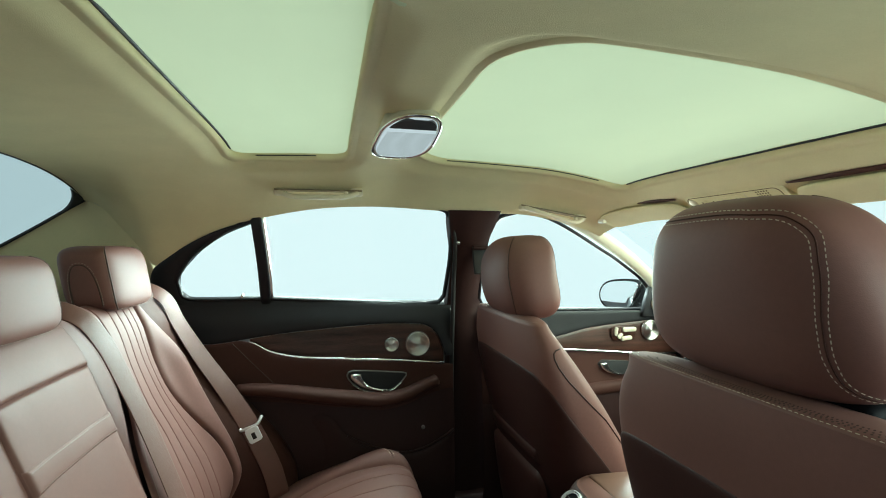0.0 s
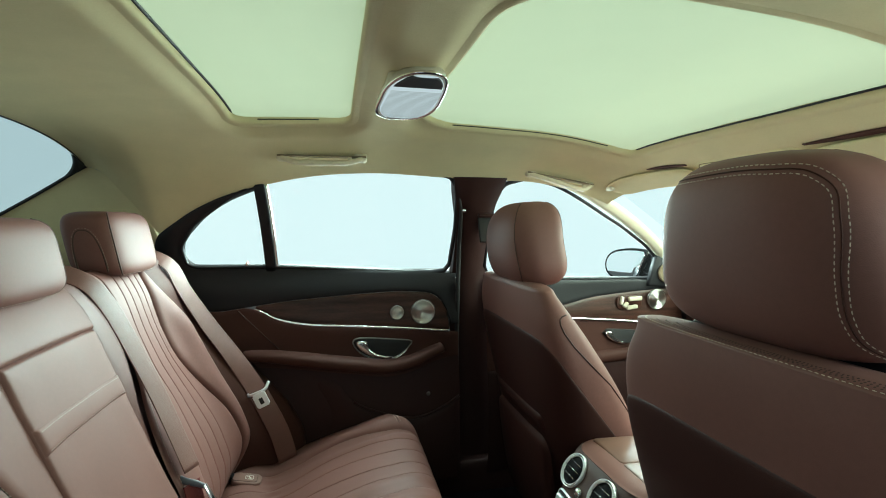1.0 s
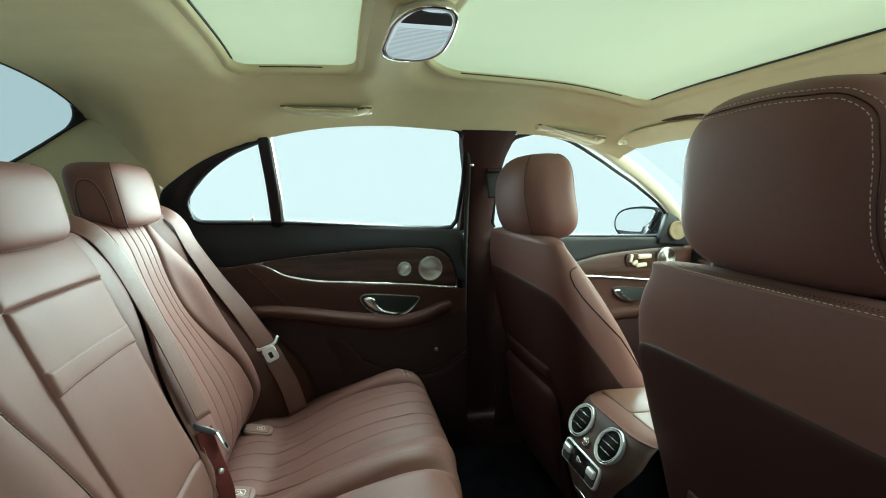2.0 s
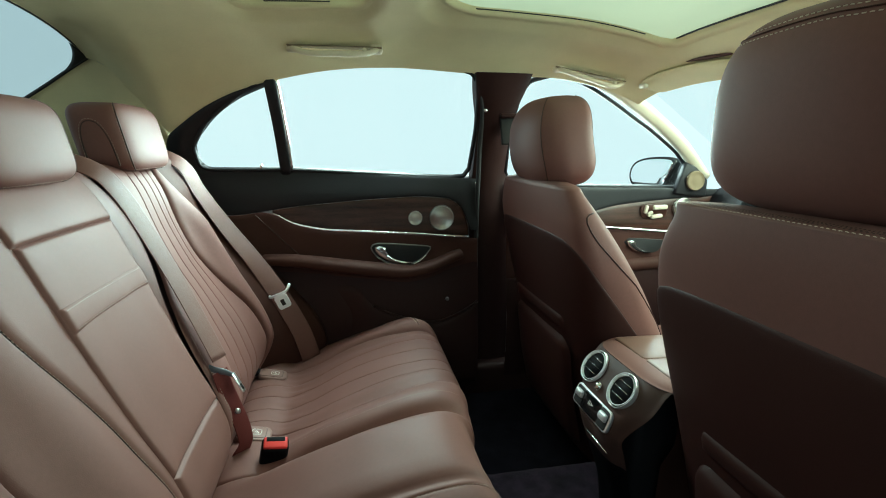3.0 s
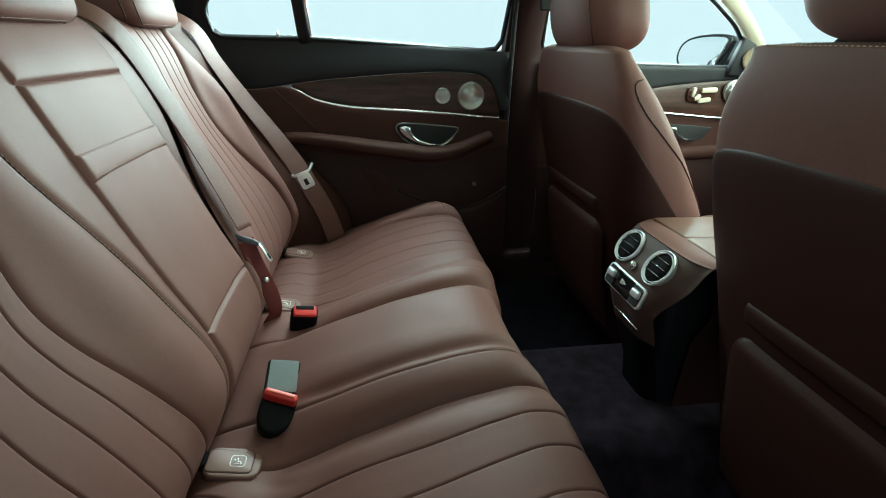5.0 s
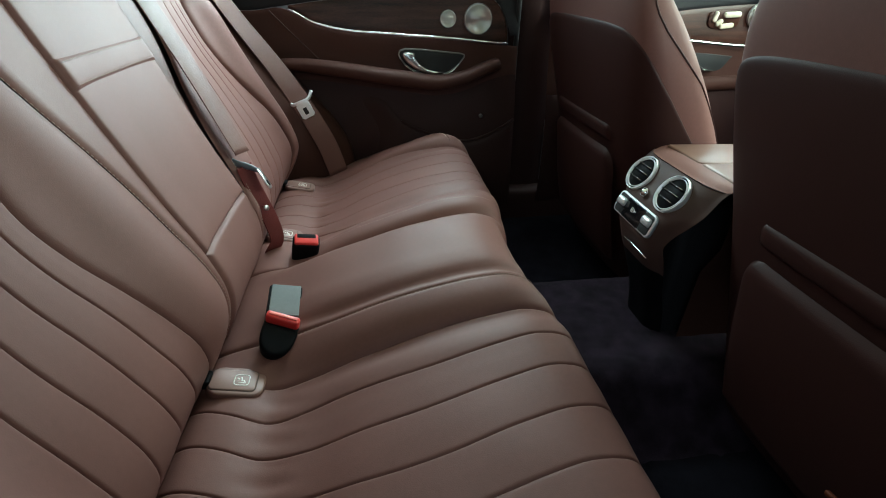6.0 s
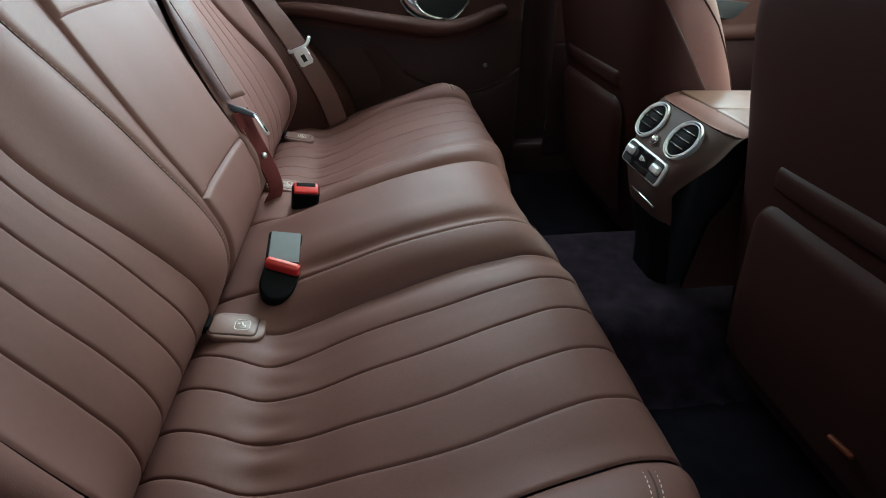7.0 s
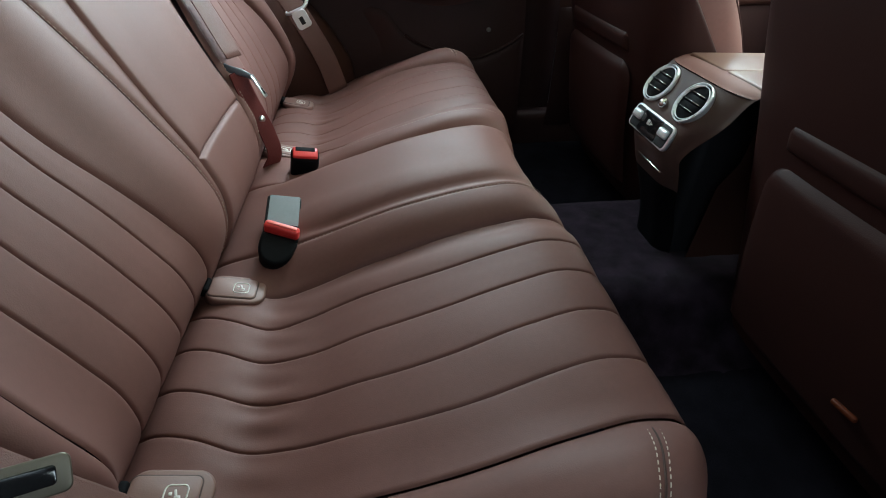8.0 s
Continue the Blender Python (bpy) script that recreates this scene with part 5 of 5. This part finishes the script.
upholstery("cap", face, 0.0, 0.205, const(-0.112), const(0.112), leather, console, nu=30, nv=50, depth=0.002, puff=0.001, ends=(False, True), sign=1, label="leather cap over the vents", r=0.003)
upholstery("face", face, 0.205, 0.62, const(-0.112), const(0.112), console_plastic, console, nu=70, nv=50, depth=0.004, puff=0.001, ends=(False, False), sign=1, label="grey-brown rounded console face", r=0.004)
upholstery("foot", face, 0.62, 1.0, const(-0.112), const(0.112), buckle_black, console, nu=40, nv=30, depth=0.004, puff=0.001, ends=(False, False), sign=1, label="dark console foot", r=0.004)
part("foot_core", block(0.5, 0.11, 0.36, 0.02, pose(0.96, 0, 0.47)), black, console)
for flip in (1, -1):
    lid = slab(rounded(0.56, 0.1115, 0.010), 0.014, pose(1.030, flip * 0.0560, 0.6840, 0, 1.5, 0), 0.004, 3)
    part("lid", lid, lid_leather, console, "leather armrest lid half")
lean = pose(0.682, 0.008, 0.6690, 0, -90 + 35, 0) @ pose(0, 0, -0.003)
for y in (0.0515, -0.0515):
    v = part("air_vent", lathe([(0.0340, -0.012), (0.0343, 0.0045), (0.0337, 0.0062), (0.0328, 0.0062), (0.0322, 0.0045), (0.0320, -0.004)], lean @ pose(0, y, 0), 40), satin, console, "polished chrome vent ring")
    part("vent_well", lathe([(0.0320, 0.0), (0.0318, 0.0022), (0.0005, 0.0022)], lean @ pose(0, y, 0), 32), buckle_black, v, "black vent well")
    part("inner_ring", lathe([(0.0300, 0.002), (0.0298, 0.0060), (0.0288, 0.0060), (0.0286, 0.002)], lean @ pose(0, y, 0), 36), satin, v)
    for k in (-1.0, 0.0, 1.0):
        w = 2 * math.sqrt(0.0278**2 - (k * 0.0132) ** 2)
        part("slat", block(0.0020, w, 0.006, 0.0008, lean @ pose(k * 0.0132, y, 0.003, 0, 22, 0), 1), buckle_black, v)
        part("slat_edge", block(0.0012, w * 0.72, 0.0014, 0.0004, lean @ pose(k * 0.0132 + 0.0012, y, 0.0062), 1), chrome, v)
part("vent_knob", lathe([(0.008, -0.004), (0.0085, 0.003), (0.0075, 0.008), (0.004, 0.0105), (0.0005, 0.011)], lean @ pose(-0.024, 0.004, 0), 20), chrome, console, "small chrome knob")
low = pose(0.6525, 0.006, 0.613, 0, -90 + 20, 0) @ pose(0, 0, -0.0015)
panel = part("control_panel", slab(rounded(0.042, 0.132, 0.010), 0.006, low @ pose(0, 0, -0.003), 0.002), satin, console, "silver-framed rear climate panel")
part("display", slab(rounded(0.037, 0.062, 0.003), 0.008, low @ pose(0, 0, -0.0035), 0.001), gloss_black, panel, "black display")
for y in (0.0455, -0.0455):
    part("well", slab(rounded(0.036, 0.030, 0.006), 0.0078, low @ pose(0, y, -0.0038), 0.001), rubber, panel)
    part("rocker", slab(rounded(0.015, 0.026, 0.004), 0.012, low @ pose(0.004, y, -0.002), 0.004, 3), satin, panel, "satin rocker switch")
for dy, w, h in ((0.014, 0.0022, 0.009), (0.010, 0.0022, 0.009), (0.005, 0.0022, 0.007), (0.001, 0.006, 0.0018)):
    part("readout", block(h, w, 0.0008, 0.0002, low @ pose(0.003, dy - 0.006, 0.0048), 1), white_ink, panel, "pale readout bars")
part("drawer_strip", block(0.0032, 0.082, 0.003, 0.001, pose(0.647, -0.028, 0.562, 0, -70, 0)), bright, console, "thin chrome strip of the drawer")

# ---------------------------------------------------------------- roof fittings
dome = thing("dome_lamp", "oval dome lamp with ribbed lens and chrome rim, switched on", "ceiling lamp")
zr = float(roof_at(0.345, 0.0))
o = [(0.345 + x, 0.0 + y) for x, y in [(0.049 * math.copysign(abs(math.cos(a)) ** 0.7, math.cos(a)) * (1 - 0.12 * math.sin(a)) + 0.016 * math.sin(a), 0.066 * math.copysign(abs(math.sin(a)) ** 0.7, math.sin(a))) for a in np.linspace(0, 2 * np.pi, 48, endpoint=False)]]
down = pose(0.345, 0, zr - 0.020, 180 - 20, 0, 0) @ pose(-0.345, 0, 0)
part("base", block(0.085, 0.10, 0.03, 0.012, pose(0.345, 0.014, zr - 0.010)), beige, dome)
part("housing", slab(o, 0.014, down, 0.006, 4), beige, dome, "beige lamp housing")
sweep("rim", [tuple(down @ Vector((x, y, 0.013))) for x, y in o], ring(0.003, 0.003, 8), bright, dome, "chrome rim", n=None, closed=True, up=(0, -0.34, -0.94))
lens = [(0.345 + 0.92 * (x - 0.345), 0.92 * y) for x, y in o]
part("lens", slab([p for p in lens], 0.017, down, 0.004, 3), lamp_glow, dome, "lit ribbed lens")
smoky = [(x, y) for x, y in lens if y > 0.024]
part("dark_window", slab([(0.345 + 0.97 * (x - 0.345), min(y, 0.058)) for x, y in smoky], 0.0182, down, 0.002), smoked, dome, "smoky sensor window")
for k in np.linspace(-0.054, 0.020, 24):
    w = 0.084 * math.sqrt(max(0.05, 1 - (k / 0.066) ** 4))
    part("lens_rib", block(w, 0.0014, 0.0014, 0.0005, down @ pose(0.345 + 0.24 * k, k, 0.0172), 1), rib_glow, dome)


def grab_handle(a, b, y, label):
    g = thing("grab_handle", label, "grab handle", group="grab handles")
    xa, za = a
    xb, zb = b
    L = xb - xa
    pts = [(xa, y + 0.008, za + 0.002), (xa + 0.06 * L, y - 0.010, za - 0.010), (xa + 0.16 * L, y - 0.022, za - 0.018), (xa + 0.5 * L, y - 0.026, (za + zb) / 2 - 0.021), (xa + 0.84 * L, y - 0.022, zb - 0.018), (xa + 0.94 * L, y - 0.010, zb - 0.010), (xb, y + 0.008, zb + 0.002)]
    # no hollow here: a darker flat strip paints the shade behind the bar
    sweep("recess", [(xa + L * (a - 0.03), y + 0.004, za + (zb - za) * a - 0.001) for a in np.linspace(0, 1.06, 8)], ring(0.017, 0.003, 14, 2.4), shade_trim_beige, g, "brown strip painted for the shade behind the bar", n=24)
    sweep("bar", pts, ring(0.0082, 0.0066, 12, 2.6), handle_beige, g, "beige plastic bar", n=40)
    for x, z in ((xa + 0.035 * L, za), (xb - 0.035 * L, zb)):
        part("mount", block(0.034, 0.022, 0.024, 0.008, pose(x, y + 0.004, z - 0.003, -30, 0, 0)), handle_beige, g)
    part("coat_hook", block(0.010, 0.010, 0.014, 0.003, pose(xb - 0.17 * L, y - 0.022, zb - 0.012)), handle_beige, g)
    return g


grab_handle((0.082, 1.336), (0.295, 1.338), 0.520, "beige roof grab handle over the rear door")
grab_handle((0.785, 1.315), (0.985, 1.283), 0.560, "beige roof grab handle over the front door")


def visor(y0, y1, label):
    """A padded visor folded up against the headliner, with a dark strip painting the shadow behind its inner end."""
    v = thing("sun_visor", label, "sun visor", group="sun visors")
    middle = lambda y: 1.145 - 0.28 * y * y if y > 0 else 1.124 - 0.10 * y * y
    rows = []
    n, m = 30, 16
    for i in range(n):
        a = i / (n - 1)
        y = y0 + (y1 - y0) * a
        end = (1 - abs(2 * a - 1) ** 9) ** 0.5
        for j in range(m):
            b = 2 * math.pi * j / m
            x = middle(y) + 0.040 * math.copysign(abs(math.cos(b)) ** 0.6, math.cos(b)) * (0.30 + 0.70 * end)
            rows.append((x, y, float(roof_at(x, y)) - 0.010 + 0.008 * math.sin(b) * end))
    sheet("panel", [rows[i * m + j] for j in range(m) for i in range(n)], m, n, fabric, v, "beige padded visor", closed=True)
    s = 1 if y0 + y1 > 0 else -1
    inner = min(abs(y0), abs(y1))
    gap = [(middle(s * q) - 0.043, s * q) for q in np.linspace(inner + 0.004, inner + (0.13 if s > 0 else 0.28), 14)]
    # tapered dark brown strip stands in for the visor's shadow line
    sweep("slot", [(x, y, float(roof_at(x, y)) - 0.002) for x, y in gap], ring(0.008, 0.0025, 10), leather_dark, v, "dark strip painted for the shadow line behind the visor", n=30, up=(0.4, 0, 1), taper=lambda a: 0.15 + 0.85 * math.sin(math.pi * min(1, a * 0.9 + 0.08)) ** 0.7)
    part("pivot", block(0.016, 0.03, 0.014, 0.005, pose(middle(y1 if s > 0 else y0) - 0.02, s * (max(abs(y0), abs(y1)) - 0.012), float(roof_at(middle(0.5), 0.53)) - 0.006)), beige, v)
    return v


visor(0.258, 0.55, "beige folded-up sun visor")
visor(-0.52, -0.050, "beige folded-up sun visor")
oc = thing("overhead_console", "beige overhead console with rows of buttons and a microphone grille", "overhead console")
oc_at = pose(1.116, 0.102, 1.294, 0, 40, 0)
part("housing", slab(rounded(0.074, 0.275, 0.020), 0.026, oc_at @ pose(0, 0, 0.018, 180, 0, 0), 0.005, 4), fabric, oc)
sweep("panel_edge", [tuple(oc_at @ Vector((x, y, -0.0082))) for x, y in rounded(0.060, 0.258, 0.014)], ring(0.0012, 0.0010, 6), shade_trim_beige, oc, "fine joint round the button panel", n=None, closed=True, up=(0.4, 0, -0.9))
for k in range(4):
    part("button", slab(rounded(0.020, 0.026, 0.005), 0.0026, oc_at @ pose(-0.012, 0.084 - 0.034 * k, -0.0072, 180, 0, 0), 0.001), fabric, oc)
    part("symbol", block(0.006, 0.005, 0.0008, 0.0003, oc_at @ pose(-0.012, 0.084 - 0.034 * k, -0.0100), 1), shade_trim_beige, oc)
part("divider", block(0.024, 0.002, 0.002, 0.0005, oc_at @ pose(-0.012, -0.044, -0.0085), 1), handle_beige, oc)
for k in range(5):
    for q in range(4):
        part("grille_slot", block(0.0034, 0.0034, 0.002, 0.0005, oc_at @ pose(-0.024 + 0.0065 * q, -0.074 - 0.0065 * k, -0.0082), 1), shade_trim_beige, oc)
part("map_lens", lathe([(0.012, 0), (0.011, 0.002), (0.0005, 0.003)], oc_at @ pose(-0.014, 0.116, -0.008, 180, 0, 0), 20), handle_beige, oc, "small round lamp lens")


# ---------------------------------------------------------------- seat belts
def band(name, pts, mat, parent, width=0.047, up=(1, 0, 0.4), label="", n=50):
    o = [(-width / 2, -0.0006), (-width / 2 + 0.002, -0.001), (width / 2 - 0.002, -0.001), (width / 2, -0.0006), (width / 2, 0.0006), (width / 2 - 0.002, 0.001), (-width / 2 + 0.002, 0.001), (-width / 2, 0.0006)]
    return sweep(name, pts, o, mat, parent, label, n=n, up=up)


belt = thing("middle_seat_belt", "brown middle seat belt with its steel tongue hanging beside the armrest", "seat belt")
track = [(-0.36, 0.140, 1.088), (-0.285, 0.147, 1.083)]
for u, y in ((1.045, 0.158), (1.0, 0.165), (0.95, 0.172), (0.90, 0.177), (0.85, 0.180), (0.80, 0.178), (0.75, 0.172), (0.71, 0.165), (0.69, 0.160)):
    x, _, z = backrest(np.array(u), np.array(y))
    track.append((float(x) + 0.022, y, float(z) + 0.009))
band("webbing", track, webbing, belt, up=(0.90, -0.22, 0.4), label="brown webbing")
sweep("tongue_cover", [(-0.074, 0.160, 0.688), (-0.058, 0.152, 0.682), (-0.036, 0.150, 0.675), (-0.022, 0.153, 0.666)], ring(0.0062, 0.0045, 12, 2.4), tongue_grey, belt, "grey-blue plastic tongue cover", n=20, up=(0, -1, 0.2), taper=lambda a: 0.45 + 0.55 * math.sin(math.pi * (0.15 + 0.75 * a)))
blade = Matrix(((0.46, 0.0, -0.888, -0.013), (-0.10, 0.993, -0.05, 0.150), (-0.882, -0.113, -0.457, 0.653), (0, 0, 0, 1)))
part("tongue", slab(rounded(0.042, 0.017, 0.003), 0.0025, blade, 0.0008), steel, belt, "steel belt tongue")
part("tongue_slot", slab(rounded(0.012, 0.010, 0.002), 0.0031, blade @ pose(0.010, 0, -0.0003), 0.0002), buckle_black, belt)
band("lower_webbing", [(-0.046, 0.150, 0.678), (-0.038, 0.150, 0.640), (-0.026, 0.150, 0.600), (-0.015, 0.151, 0.560), (-0.012, 0.155, 0.520), (-0.030, 0.158, 0.485)], webbing_red, belt, width=0.034, up=(0.75, -0.6, 0.2), label="dark red lower webbing")
part("stop_button", lathe([(0.0055, -0.002), (0.0055, 0.002), (0.003, 0.0035)], pose(-0.018, 0.140, 0.597, 0, 75, -35), 14), steel, belt, "belt stop button")

belt = thing("outer_seat_belt", "brown outer seat belt with bright tongue hanging beside the door", "seat belt")
turns = np.array([(0.85, -0.25, 0.5), (0.80, -0.40, 0.45), (0.66, -0.66, 0.36), (0.40, -0.88, 0.25), (0.22, -0.96, 0.18)])
ups = np.c_[tuple(np.interp(np.linspace(0, 1, 50), (0, 0.25, 0.55, 0.75, 1), turns[:, k]) for k in range(3))]
band("webbing", [(-0.33, 0.598, 1.088), (-0.262, 0.604, 1.078), (-0.214, 0.610, 1.050), (-0.180, 0.610, 0.985), (-0.118, 0.604, 0.885), (-0.060, 0.602, 0.800), (-0.010, 0.598, 0.720), (0.030, 0.588, 0.650), (0.064, 0.580, 0.580), (0.088, 0.574, 0.500)], webbing, belt, width=0.052, up=ups, label="brown webbing")
at = Matrix.Translation((0.010, 0.018, -0.002))
sweep("tongue_guide", [tuple(at @ Vector(p)) for p in ((-0.028, 0.574, 0.704), (-0.027, 0.564, 0.691), (-0.004, 0.558, 0.698), (0.018, 0.561, 0.708), (0.026, 0.574, 0.724))], ring(0.0042, 0.0035, 8), satin, belt, "grey tongue guide bar", n=24, up=(0, -1, 0))
tg = at @ Matrix(((0.42, 0.906, -0.034, 0.000), (-0.08, 0.0, -0.993, 0.557), (-0.90, 0.422, 0.072, 0.698), (0, 0, 0, 1)))
part("tongue", slab([(0.0, -0.014), (0.006, -0.018), (0.036, -0.018), (0.041, -0.013), (0.041, 0.013), (0.036, 0.018), (0.006, 0.018), (0.0, 0.014)], 0.004, tg, 0.0012), tongue_white, belt, "bright steel tongue")
part("tongue_slot", block(0.018, 0.011, 0.0050, 0.0012, tg @ pose(0.023, 0, 0.002)), rubber, belt)

belt = thing("near_seat_belt", "outer seat belt tongue resting against the backrest", "seat belt")
band("webbing", [(-0.33, -0.595, 1.09), (-0.245, -0.597, 1.075), (-0.195, -0.600, 1.035), (-0.110, -0.602, 0.90), (-0.045, -0.608, 0.80), (0.018, -0.612, 0.715), (0.070, -0.608, 0.63), (0.105, -0.604, 0.55), (0.11, -0.604, 0.48)], webbing, belt, up=(0.85, 0.25, 0.5), label="brown webbing")
rest = look((0.024, -0.608, 0.714), (0.198, -0.744, 0.931)) @ pose(0, 0, 0, 180, 0, 28)
part("tongue", slab(rounded(0.042, 0.018, 0.004), 0.003, rest, 0.001), gunmetal, belt, "steel belt tongue")
part("tongue_slot", slab(rounded(0.030, 0.009, 0.002), 0.0036, rest, 0.0003), gloss_black, belt)

b = thing("belt_buckle", "black belt buckle with red button standing between the seats", "belt buckle", group="belt buckles")
m = pose(0.046, 0.116, 0.510, 24, 10, 8)
part("body", block(0.050, 0.030, 0.075, 0.007, m), buckle_black, b, "black buckle body")
k = part("button", block(0.044, 0.024, 0.008, 0.003, m @ pose(0, 0, 0.0375)), red, b, "red release button")
part("button_slot", block(0.034, 0.009, 0.002, 0.0006, m @ pose(0, 0.006, 0.0412)), buckle_black, k)
b = thing("belt_buckle", "black belt buckle with red button lying in its cushion pocket", "belt buckle", group="belt buckles")
m = pose(0.041, -0.102, 0.537, 14, 12, 4)
part("housing", slab(rounded(0.050, 0.094, 0.006), 0.014, m @ pose(0, -0.004, -0.0125), 0.002, 3), buckle_black, b, "black buckle housing")
smooth(part("cover_plate", slab(rounded(0.044, 0.062, 0.002), 0.003, m @ pose(0.001, 0.010, 0.0005), 0.0008), plate_grey, b, "grey metal cover plate"), False)
k = part("button", block(0.050, 0.014, 0.020, 0.0045, m @ pose(0.001, -0.034, 0.006, 0, 0, -16), 4), red, b, "red release button")
part("button_ridge", block(0.042, 0.005, 0.003, 0.0012, m @ pose(0.001, -0.034, 0.0160, 0, 0, -16)), pale_red, k, "lighter red thumb ridge")
end = [(0.026 * math.cos(w), -0.040 * abs(math.sin(w)) ** 0.8) for w in np.linspace(0, math.pi, 18)]
part("end_cap", slab([(x, y) for x, y in end] + [(-0.026, 0.010), (0.026, 0.000)], 0.030, m @ pose(-0.001, -0.046, -0.024, 10, 0, -10), 0.005, 3), buckle_black, b, "black rounded buckle end")

# ---------------------------------------------------------------- dashboard, glimpsed between the front seats
marker = thing("reflector", "small amber reflector on the rear of the front seat", "reflector")
part("lens", block(0.007, 0.034, 0.008, 0.003, pose(0.7095, -0.456, 0.450, -8, 0, 0)), amber, marker)

dash = thing("dashboard", "dark dashboard with chrome round air vents", "dashboard")
sweep("body", [(1.62, -0.74, 0.84), (1.60, -0.3, 0.86), (1.60, 0.3, 0.86), (1.62, 0.76, 0.84)], ring(0.14, 0.13, 20, 3), black, dash, "black soft dashboard", n=20, up=(0, 0, 1))
sweep("wood_band", [(1.475, -0.70, 0.83), (1.458, -0.3, 0.83), (1.458, 0.3, 0.83), (1.475, 0.72, 0.83)], ring(0.006, 0.05, 10, 3), wood, dash, "dark wood band", n=20)
for y in (-0.62, -0.17, -0.057, 0.057, 0.17):
    vv = part("air_vent", lathe([(0.042, -0.01), (0.043, 0.006), (0.040, 0.010), (0.034, 0.006), (0.033, -0.01), (0.0005, -0.012)], pose(1.452, y, 0.83, 0, -90, 0), 32), bright, dash, "chrome round air vent")
